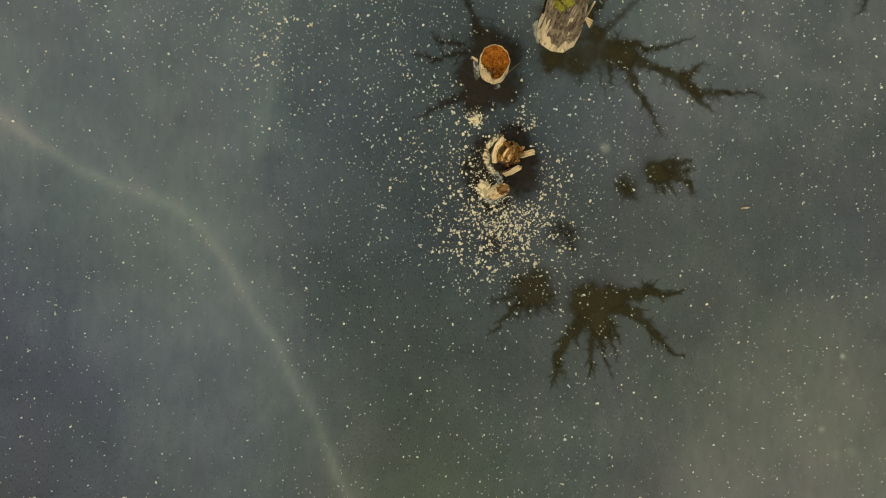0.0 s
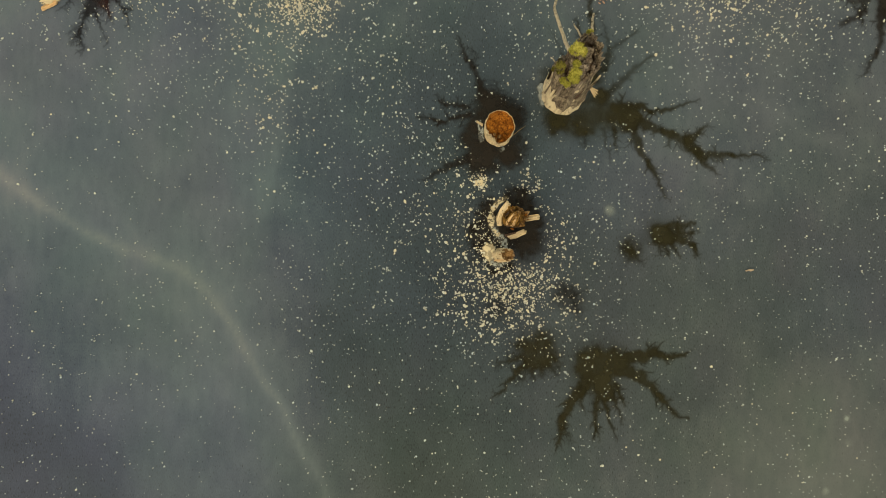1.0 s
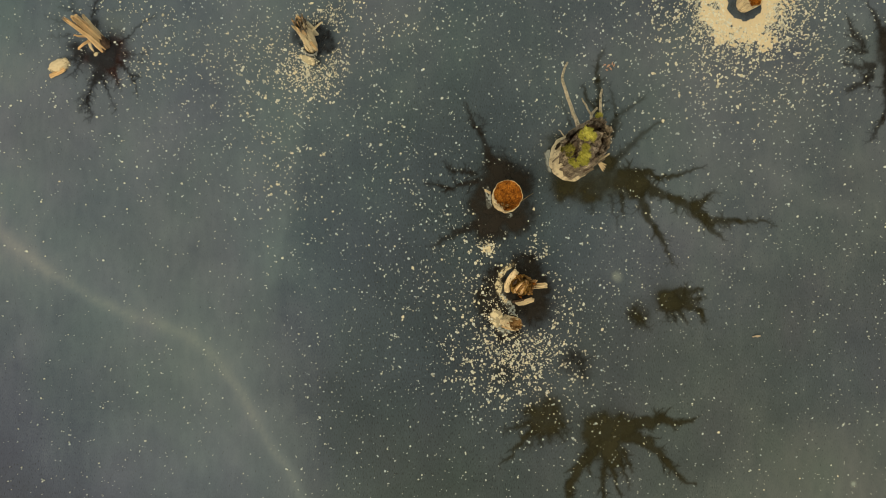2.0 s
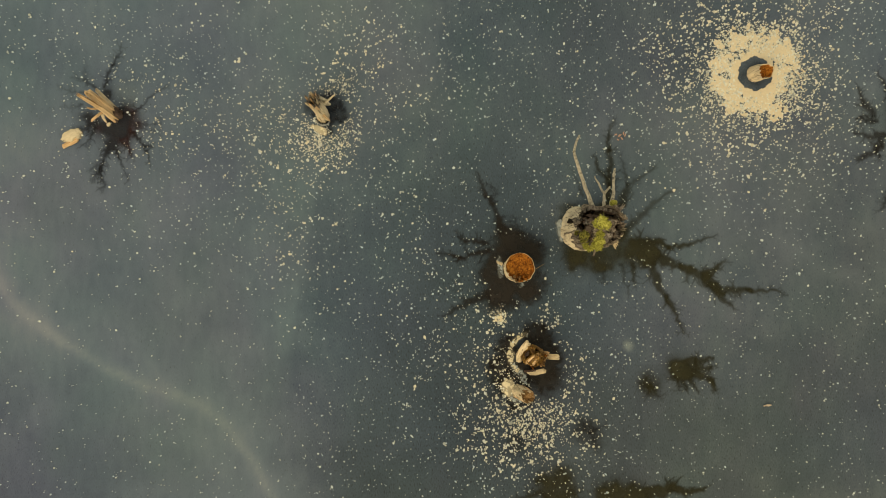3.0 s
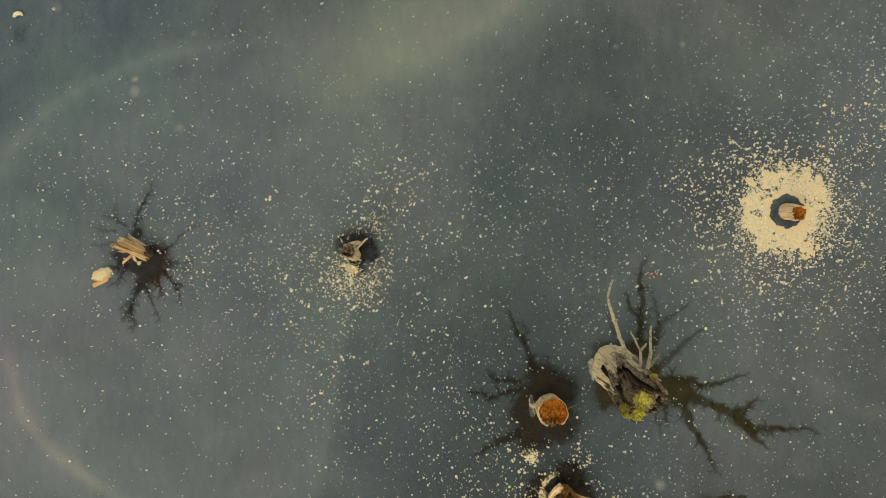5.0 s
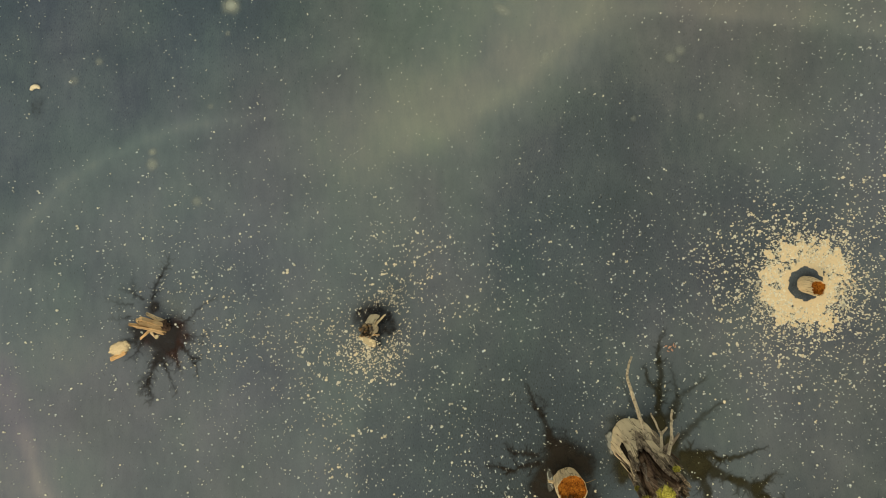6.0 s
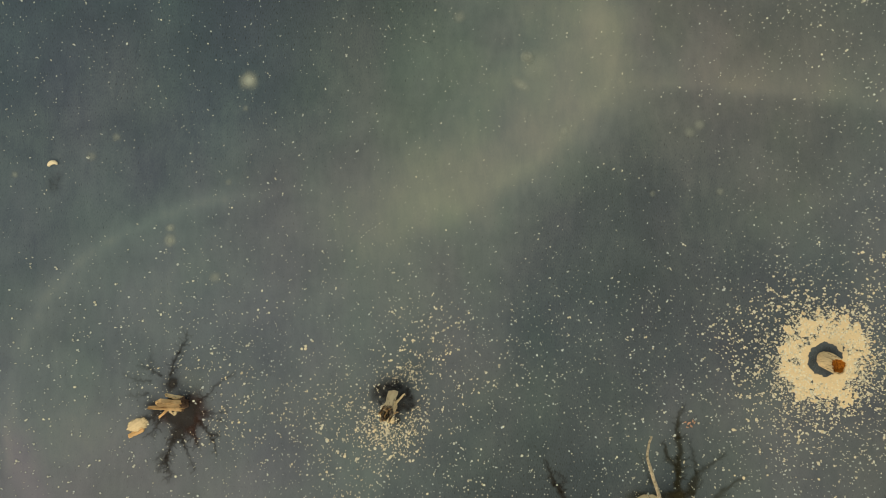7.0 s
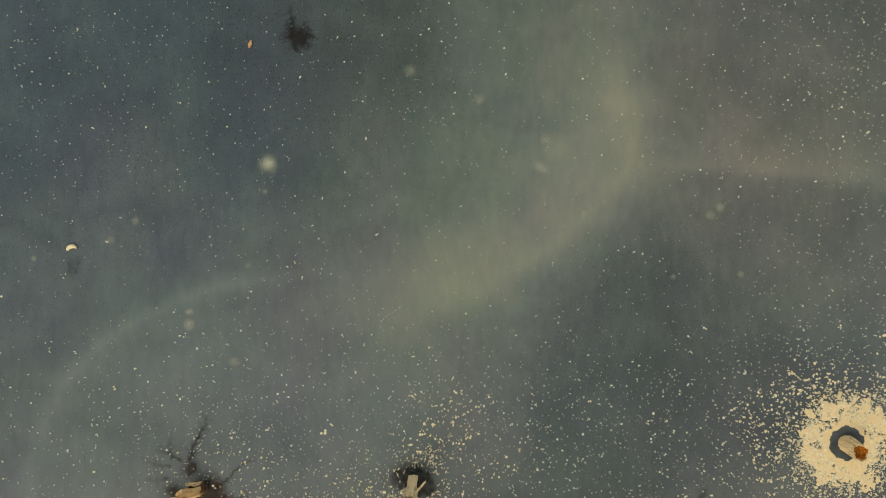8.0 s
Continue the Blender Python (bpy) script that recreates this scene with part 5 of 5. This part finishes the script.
def split_stump():
    t = thing("split_stump", (0.575, 0.82, 0), "small rotten brown stump split open into leaning pale slabs", "stump")
    side, rim = trunk("core", [(0, 0, -0.06, 0.080), (0, 0, 0.08, 0.078), (0.0, -0.004, 0.24, 0.070)], DARK_ROT, t, 601, flutes=0.10, ragged=0.05, lumps=0.12)
    cap("rotten_top", rim, CORE_WOOD, t, 602, 0.06, 0.05, "rotten brown broken top")
    r = np.random.default_rng(605)
    # the heart leans over to the north in a fan of frayed strips
    for k in range(9):
        q = (k - 4) / 4
        x, y = 0.052 * q - 0.022 + 0.006 * r.normal(), -0.066 + 0.022 * q * q
        splinter("core_splinter", [(x, y, 0.19 - 0.05 * abs(q)), (x * 0.8 + 0.008, y + 0.05, 0.262), (0.55 * x + 0.020, 0.022 + 0.02 * r.random(), 0.30 + 0.02 * r.random())], 0.026 + 0.01 * r.random(), 0.018,
                 (CORE_WOOD, WARM_WOOD, PALE_ROT)[k % 3], t, 1600 + k, (0.15 * q, -0.4, 1), ragged=0.03, end=0.6)
    # curling shells round the heart
    for k, (a0, a1, q0, q1, high, mat) in enumerate([(0.1, 1.35, 0.088, 0.096, 0.27, PALE_ROT), (1.15, 2.25, 0.090, 0.098, 0.25, CORE_WOOD), (1.5, 2.2, 0.070, 0.074, 0.29, PALE_ROT), (5.3, 6.5, 0.086, 0.090, 0.26, PALE_ROT), (0.3, 1.0, 0.068, 0.070, 0.285, CORE_WOOD), (2.6, 3.9, 0.090, 0.100, 0.20, CORE_WOOD)]):
        curved_slab("shell", t, (0.0, 0.0), a0, a1, q0, q1, 0.0, high, 0.022, mat, 610 + k, ragged=0.05)
    for k, (a, high) in enumerate([(0.25, 0.27), (0.9, 0.25), (1.75, 0.24), (5.6, 0.22), (4.6, 0.19)]):
        q = 0.082 + 0.012 * r.random()
        splinter("splinter", [(q * math.cos(a), q * math.sin(a), 0.05), (q * 1.08 * math.cos(a), q * 1.08 * math.sin(a), high)], 0.035, 0.016, (ROT, CORE_WOOD)[k % 2], t, 620 + k, (math.cos(a), math.sin(a), 0), ragged=0.04, end=0.5)
    # the outer slabs that have split away
    splinter("slab", [(-0.112, -0.050, 0.02), (-0.122, 0.015, 0.09), (-0.100, 0.068, 0.15), (-0.062, 0.118, 0.19)], 0.040, 0.045, PALE_WOOD, t, 630, (-1, 0.35, 0.45), "bleached curved leaning outer slab", ragged=0.045, end=1.7)
    splinter("slab", [(-0.085, -0.020, 0.05), (-0.082, 0.045, 0.15), (-0.045, 0.100, 0.205)], 0.030, 0.02, CORE_WOOD, t, 638, (-1, 0.35, 0.6), "brown inner face of a slab", ragged=0.03, end=1.0)
    splinter("slab", [(0.085, 0.0, 0.06), (0.128, 0.002, 0.14)], 0.050, 0.03, PALE_ROT, t, 639, (0, 0, 1), ragged=0.03, end=0.8)
    splinter("slab", [(0.112, -0.003, 0.09), (0.15, 0.002, 0.16), (0.198, 0.008, 0.225)], 0.050, 0.035, PALE_WOOD, t, 631, (0, 0, 1), "bleached leaning slab", ragged=0.02, end=0.95)
    splinter("slab", [(0.07, 0.03, 0.10), (0.095, 0.038, 0.18), (0.108, 0.044, 0.225)], 0.038, 0.022, WARM_WOOD, t, 632, (0, 0, 1), ragged=0.03, end=0.7)
    splinter("slab", [(-0.030, -0.156, 0.02), (0.02, -0.148, 0.09), (0.082, -0.116, 0.17)], 0.050, 0.035, PALE_WOOD, t, 633, (0.1, -0.6, 1), "bleached leaning slab", ragged=0.025, end=0.85)
    splinter("slab", [(-0.05, -0.150, 0.0), (0.03, -0.128, 0.10)], 0.05, 0.025, DARK_ROT, t, 634, (0.1, -0.8, 0.6), ragged=0.02, end=0.8)


split_stump()


def frayed_stump():
    t = thing("frayed_stump", (0.445, 0.50, 0), "thin leaning stump with frayed brown top in white rime", "stump")
    side, rim = trunk("trunk", [(0.0, 0.0, -0.05, 0.060), (0.03, 0.0, 0.12, 0.058), (0.06, 0.0, 0.30, 0.052)], PALE_WOOD, t, 641, flutes=0.10, ragged=0.03, lumps=0.03)
    cap("frayed_top", rim, PALE_ROT, t, 642, 0.015, 0.03, "frayed tan-brown broken top")
    r = np.random.default_rng(643)
    for k in range(7):
        a = -2.2 + 0.5 * k
        c, d = math.cos(a), math.sin(a)
        splinter("bark_strip", [(0.058 * c, 0.058 * d, -0.02), (0.03 + 0.058 * c, 0.058 * d, 0.13), (0.058 + 0.053 * c, 0.053 * d, 0.285)], 0.020 + 0.008 * r.random(), 0.012, (WARM_WOOD, PALE_WOOD, GREY_WOOD)[k % 3], t, 1640 + k,
                 (c, d, 0.1), ragged=0.03, end=0.7)
    for k in range(10):
        a = 2 * math.pi * k / 10
        x, y = 0.06 + 0.044 * math.cos(a), 0.044 * math.sin(a)
        splinter("splinter", [(x - 0.02, y, 0.23), (x + 0.004, y, 0.30 + 0.035 * r.random())], 0.02, 0.012, PALE_ROT if k % 2 else PALE_WOOD, t, 645 + k, (math.cos(a), math.sin(a), 0), ragged=0.02, end=0.5)


frayed_stump()
snow_patch("snow_patch", (0.375, 0.51), 0.062, 0.090, 0.15, "powdery white snow against a frayed stump", 660, POWDER, 0.004, 0.5)
snow_patch("rime_collar", (0.47, 0.44), 0.10, 0.05, 0.1, "thin rime round the foot of a frayed stump", 661, ICE_WHITE, 0.012, 0.6, "rime")
snow_patch("rime_collar", (0.49, 0.63), 0.04, 0.08, 0.5, "thin blue-white rime between two stumps", 662, ICE_WHITE, 0.008, 0.8, "rime")


def snow_rim(at, a0, a1, radius, wide, label, seed):
    """A broken arc of powdery snow that stands off a stump."""
    def mask(X, Y):
        a, d = np.arctan2(Y, X) % (2 * math.pi), np.hypot(X, Y)
        w = wide * (0.6 + 0.9 * fbm(np.cos(a) * 2 + 5, np.sin(a) * 2 + 5, 0.4, seed, 3))
        ends = smooth(a0 - 0.15, a0 + 0.25, a) * smooth(a1 + 0.15, a1 - 0.25, a)
        return smooth(w, w * 0.4, np.abs(d - radius + 0.04 * (fbm(X + 4, Y, 0.06, seed + 2, 3) - 0.5))) * ends * (0.9 - 0.65 * smooth(0.44, 0.58, fbm(X, Y + seed, 0.013, seed + 5, 3)))
    ob = masked_sheet("snow_patch", -radius * 1.5, radius * 1.5, -radius * 1.5, radius * 1.5, 0.004, mask, POWDER, 0.0, least=0.03, relief=lambda X, Y, M: 0.004 * M)
    ob.location = (*at, 0.0068)
    return tagged(ob, label, "snow")


snow_patch("snow_patch", (0.275, 1.15), 0.075, 0.045, 0.3, "broken patch of powdery snow on dark ice", 665, POWDER, 0.003, 0.95)
snow_patch("snow_patch", (0.415, 0.76), 0.032, 0.11, 0.15, "thin powdery snow between two broken stumps", 666, ICE_WHITE, 0.003, 0.85)
snow_rim((0.58, 0.82), 1.9, 4.1, 0.196, 0.030, "broken white rim of powdery snow round a split stump", 671)


# ---- the short post in the snow ring ----
def ringed_post():
    t = thing("ringed_post", (2.6, 3.345, 0), "short bleached round post with brown rotten top in a snow ring", "post")
    side, rim = trunk("trunk", [(0, 0, -0.05, 0.075), (0, -0.015, 0.10, 0.074), (0.002, -0.038, 0.225, 0.066)], PALE_WOOD, t, 701, flutes=0.08, ragged=0.03, lumps=0.04, wall=0.10)
    cap("rotten_top", rim, ROT, t, 702, 0.03, 0.025, "dark brown rotten top")


ringed_post()


# ---- the frayed post ----
def frayed_post():
    t = thing("frayed_post", (-1.285, 2.94, 0), "leaning frayed post with splintered top and a side fork", "post")
    side, rim = trunk("trunk", [(0, 0, -0.05, 0.052), (0.004, 0.02, 0.12, 0.055), (0.004, 0.032, 0.30, 0.056), (-0.002, 0.040, 0.48, 0.054)], PALE_WOOD, t, 711, flutes=0.14, ragged=0.10, lumps=0.14, steps=26)
    cap("broken_top", rim, CREVICE, t, 712, 0.03, 0.03, "dark broken top")
    r = np.random.default_rng(713)
    for k in range(48):
        a = 2 * math.pi * k / 48 * 3 + 0.3 * r.random()
        q = 0.006 + 0.044 * math.sqrt(r.random())
        x, y = q * math.cos(a), q * math.sin(a)
        h = 0.48 + 0.14 * r.random()
        splinter("fibre", [(0.004 + x * 0.9, 0.034 + y * 0.9, 0.36), (-0.004 + x * 1.15 + 0.008 * r.normal(), 0.046 + y * 1.15 + 0.008 * r.normal(), h)], 0.013 + 0.014 * r.random(), 0.007, (GREY_WOOD, PALE_WOOD, CREVICE, WARM_WOOD, CREVICE)[k % 5], t, 720 + k, (math.cos(a), math.sin(a), 0), ragged=0.05, end=0.85)
    # paler foot wood here: light on the shaded north face put into colour
    splinter("slab", [(0.020, 0.128, -0.01), (0.018, 0.112, 0.24), (0.010, 0.088, 0.46)], 0.088, 0.026, FOOT_WOOD, t, 770, (0.1, 1.0, 0.3), "pale upright slab, brightened", ragged=0.06, end=0.85)
    v, f = tube(curve_points([(0.04, 0.06, 0.28), (0.09, 0.11, 0.275), (0.135, 0.155, 0.255)], 8, 0.003, 740), np.linspace(0.014, 0.007, 8), 7, 0.15, 741)
    mesh_object("fork", v, f, PALE_WOOD, t, soft=True)
    splinter("low_splinter", [(0.035, -0.02, 0.25), (0.065, -0.035, 0.09)], 0.028, 0.010, WARM_WOOD, t, 742, (0.4, -1, 0.2), ragged=0.03, end=0.5)
    trunk("ice_sleeve", [(0.0, -0.012, -0.02, 0.060), (0.003, -0.005, 0.05, 0.060)], ICE_SLEEVE, t, 743, flutes=0.03, steps=4, label="grey band of ice round the foot")


ICE_SLEEVE = plain_material("grey_ice_band", (0.20, 0.24, 0.30), (0.32, 0.36, 0.42), 0.3)
frayed_post()
snow_patch("snow_patch", (-1.325, 2.842), 0.080, 0.036, -0.45, "powdery white snow at the foot of a frayed post", 750, POWDER, 0.006, 0.4)


# ---- the splintered stump ----
def splintered_stump():
    t = thing("splintered_stump", (-3.155, 2.97, 0), "splintered yellow-brown stump with long leaning slabs", "stump")
    face = (0.85, -0.45, 0.3)
    splinter("slab", [(0.025, -0.055, -0.04), (-0.005, 0.010, 0.25), (-0.066, 0.062, 0.50)], 0.068, 0.032, WARM_WOOD, t, 801, face, ragged=0.06, end=0.45)
    splinter("slab", [(0.030, -0.015, -0.04), (0.018, 0.045, 0.24), (-0.020, 0.098, 0.46)], 0.074, 0.034, WARM_WOOD, t, 802, face, ragged=0.05, end=0.85)
    # north slab in paler wood: sky light put into its colour
    splinter("slab", [(0.020, 0.035, -0.04), (0.018, 0.085, 0.17), (0.004, 0.138, 0.34)], 0.046, 0.024, PALE_WOOD, t, 803, face, ragged=0.05, end=0.6)
    splinter("slab", [(0.032, -0.035, 0.0), (0.002, 0.03, 0.22), (-0.03, 0.085, 0.40)], 0.030, 0.018, PALE_ROT, t, 804, face, ragged=0.06, end=0.5)
    trunk("core", [(0.01, 0.0, -0.05, 0.07), (0.0, 0.02, 0.08, 0.06), (-0.02, 0.06, 0.16, 0.03)], DARK_ROT, t, 806, flutes=0.2, ragged=0.08, lumps=0.2)
    splinter("prong", [(-0.04, 0.0, 0.14), (-0.08, -0.05, 0.18), (-0.118, -0.082, 0.175)], 0.026, 0.016, WARM_WOOD, t, 807, (0, 0, 1), ragged=0.02, end=0.7)
    splinter("prong", [(-0.05, 0.0, 0.14), (-0.045, -0.05, 0.12), (-0.04, -0.075, 0.08)], 0.03, 0.016, PALE_WOOD, t, 808, (0, 0, 1), ragged=0.02, end=0.6)
    splinter("prong", [(-0.05, 0.03, 0.16), (-0.10, 0.01, 0.22), (-0.125, 0.015, 0.24)], 0.022, 0.014, WARM_WOOD, t, 809, (0, 0, 1), ragged=0.02, end=0.6)


splintered_stump()
snow_patch("snow_patch", (-3.20, 2.885), 0.028, 0.022, 0.2, "small lump of white snow at the foot of a splintered stump", 820, POWDER, 0.012, 0.1)


def snowy_chunk():
    t = thing("snowy_chunk", (-3.52, 2.77, 0), "small chunk of yellow wood capped with white snow", "wood chunk")
    chunk = splinter("chunk", [(-0.085, -0.085, 0.012), (0.04, -0.03, 0.018)], 0.04, 0.022, WARM_WOOD, t, 831, (0, 0, 1), ragged=0.02, end=0.9)
    bm = bmesh.new()
    bmesh.ops.create_icosphere(bm, subdivisions=5, radius=1.0)
    for v in bm.verts:
        k = 0.88 + 0.30 * noise.noise(v.co * 1.9 + Vector((3, 1, 0))) + 0.22 * noise.noise(v.co * 5) + 0.10 * noise.noise(v.co * 11)
        v.co = Matrix.Rotation(0.45, 3, "Z") @ Vector((v.co.x * 0.095 * k, v.co.y * 0.054 * k + 0.014, v.co.z * 0.014 * k + 0.018))
    me = bpy.data.meshes.new("snow_cap")
    bm.to_mesh(me)
    bm.free()
    me.materials.append(SNOW_HEAP)
    ob = new("snow_cap", me)
    ob.parent = t
    ob["label"] = "white snow cap"
    me.polygons.foreach_set("use_smooth", np.ones(len(me.polygons), bool))


snowy_chunk()
snow_patch("snow_patch", (-3.53, 2.785), 0.10, 0.055, 0.45, "powdery snow under a snowy chunk of wood", 835, POWDER, 0.003, 0.5)


def ice_chunk():
    """A curved lump of frozen snow, thick at one end."""
    n = 9
    bow = [(0.040 * math.cos(a), 0.030 * math.sin(a), 0.012) for a in np.linspace(-0.2, 2.7, n)]
    radii = [0.007 + 0.010 * math.sin(math.pi * (k + 0.7) / (n + 0.4)) + 0.004 * k / n for k in range(n)]
    v, f = tube(bow, radii, 10, 0.25, 841, 0.8)
    ob = mesh_object("ice_chunk", [(x, y, max(z, 0.0)) for x, y, z in v], f, FLAKE, soft=True)
    ob.matrix_basis = pose(-4.29, 5.085, 0.003, 0, 0, 25)
    tagged(ob, "small white curved chunk of frozen snow on dark ice", "ice chunk")


ice_chunk()
melt_star((-4.27, 4.95), [(0.0, 0.0, 0.05), (-0.02, -0.06, 0.04)], [], MELT_BLACK, "faint dark melt streak beside a chunk of frozen snow", 26, 0.004, 0.22, 0.06, 0.3)


# ---- fallen leaves ----
def leaf(at, long, wide, turn, mat, label, seed):
    r = np.random.default_rng(seed)
    verts, faces, n = [], [], 9
    for k in range(n):
        s = k / (n - 1)
        w = wide * math.sin(math.pi * min(1, s * 0.94 + 0.03)) ** 0.8
        for side in (-1, 0, 1):
            verts.append(((s - 0.5) * long, side * w * (0.45 + 0.9 * r.random()) + 0.1 * wide * math.sin(5 * s), 0.006 + 0.006 * abs(side) + 0.006 * s * s))
    for k in range(n - 1):
        for c in range(2):
            o = k * 3 + c
            faces.append((o, o + 3, o + 4, o + 1))
    ob = mesh_object("leaf", verts, faces, mat, soft=True)
    ob.matrix_basis = pose(at[0], at[1], 0.006, 0, 0, turn)
    mod = ob.modifiers.new("thickness", "SOLIDIFY")
    mod.thickness = 0.002
    return tagged(ob, label, "leaf", "fallen leaves on the ice")


leaf((-2.71, 6.92), 0.075, 0.016, 75, LEAF_TAN, "dry curled tan leaf lying on dark ice", 851)
leaf((2.68, 0.365), 0.075, 0.009, 8, LEAF_PALE, "pale pinkish scrap of leaf lying on grey ice", 852)
leaf((1.37, 2.78), 0.038, 0.008, 40, LEAF_PINK, "faded reddish leaf frozen among snow grains", 853)
leaf((1.39, 2.755), 0.032, 0.008, 130, LEAF_PINK, "crumpled reddish leaf frozen among snow grains", 854)
for k, (x, y, turn) in enumerate([(1.335, 2.79, 20), (1.42, 2.785, 75), (1.355, 2.745, 160), (1.405, 2.80, 100)]):
    leaf((x, y), 0.026, 0.006, turn, LEAF_PINK, "small reddish scrap of leaf frozen among snow grains", 860 + k)


# ---- the larger single flakes of snow ----
def flake_mesh(seed):
    bm = bmesh.new()
    bmesh.ops.create_icosphere(bm, subdivisions=2, radius=1.0)
    for v in bm.verts:
        k = 0.8 + 0.55 * noise.noise(v.co * 1.6 + Vector((seed, 2, 0))) + 0.3 * noise.noise(v.co * 4 + Vector((0, seed, 1)))
        v.co = Vector((v.co.x * k, v.co.y * k * 0.8, max(v.co.z, -0.3) * k * 0.45))
    me = bpy.data.meshes.new("snow_flake")
    bm.to_mesh(me)
    bm.free()
    me.materials.append(FLAKE)
    return me


FLAKE_MESHES = [flake_mesh(3 * k + 1) for k in range(4)]
OPEN_FLAKES = [(2.34, -0.49, 0.016), (1.58, -1.2, 0.011), (1.64, -1.14, 0.009), (1.88, -1.31, 0.013), (3.4, -0.88, 0.011), (3.01, -1.27, 0.011), (2.36, -1.38, 0.009), (2.21, -1.97, 0.011), (2.7, -0.82, 0.009), (3.06, -0.9, 0.011), (2.74, -1, 0.009), (2.82, -2.06, 0.009), (3.63, -1.3, 0.009), (-1.16, 1.41, 0.013), (-1.67, 1.17, 0.011), (-1.19, 1.61, 0.011), (-1.09, 1.48, 0.013), (-0.54, 1.17, 0.013), (-0.77, 1.18, 0.011), (-3.52, 1.75, 0.011), (-1.45, 2, 0.013), (-1.2, 1.98, 0.014)]
STUMP_FLAKES = [(1.86, 2.29, 0.02), (0.7, 1.5, 0.016), (1.3, 1.33, 0.014), (0.27, 1.16, 0.014), (0.16, 1.46, 0.014), (-1.46, 2, 0.013), (1.18, 1.2, 0.01), (2.08, 1.07, 0.009)]
for k, (x, y, size) in enumerate(OPEN_FLAKES + STUMP_FLAKES):
    ob = new("snow_flake", FLAKE_MESHES[k % 4])
    ob.matrix_basis = pose(x, y, 0.003 + 0.13 * size, 0, 0, 67 * k) @ Matrix.Diagonal((size, size, size, 1))
    tagged(ob, "single large white flake of snow lying on grey ice", "snow flake", "large snow flakes on the ice")
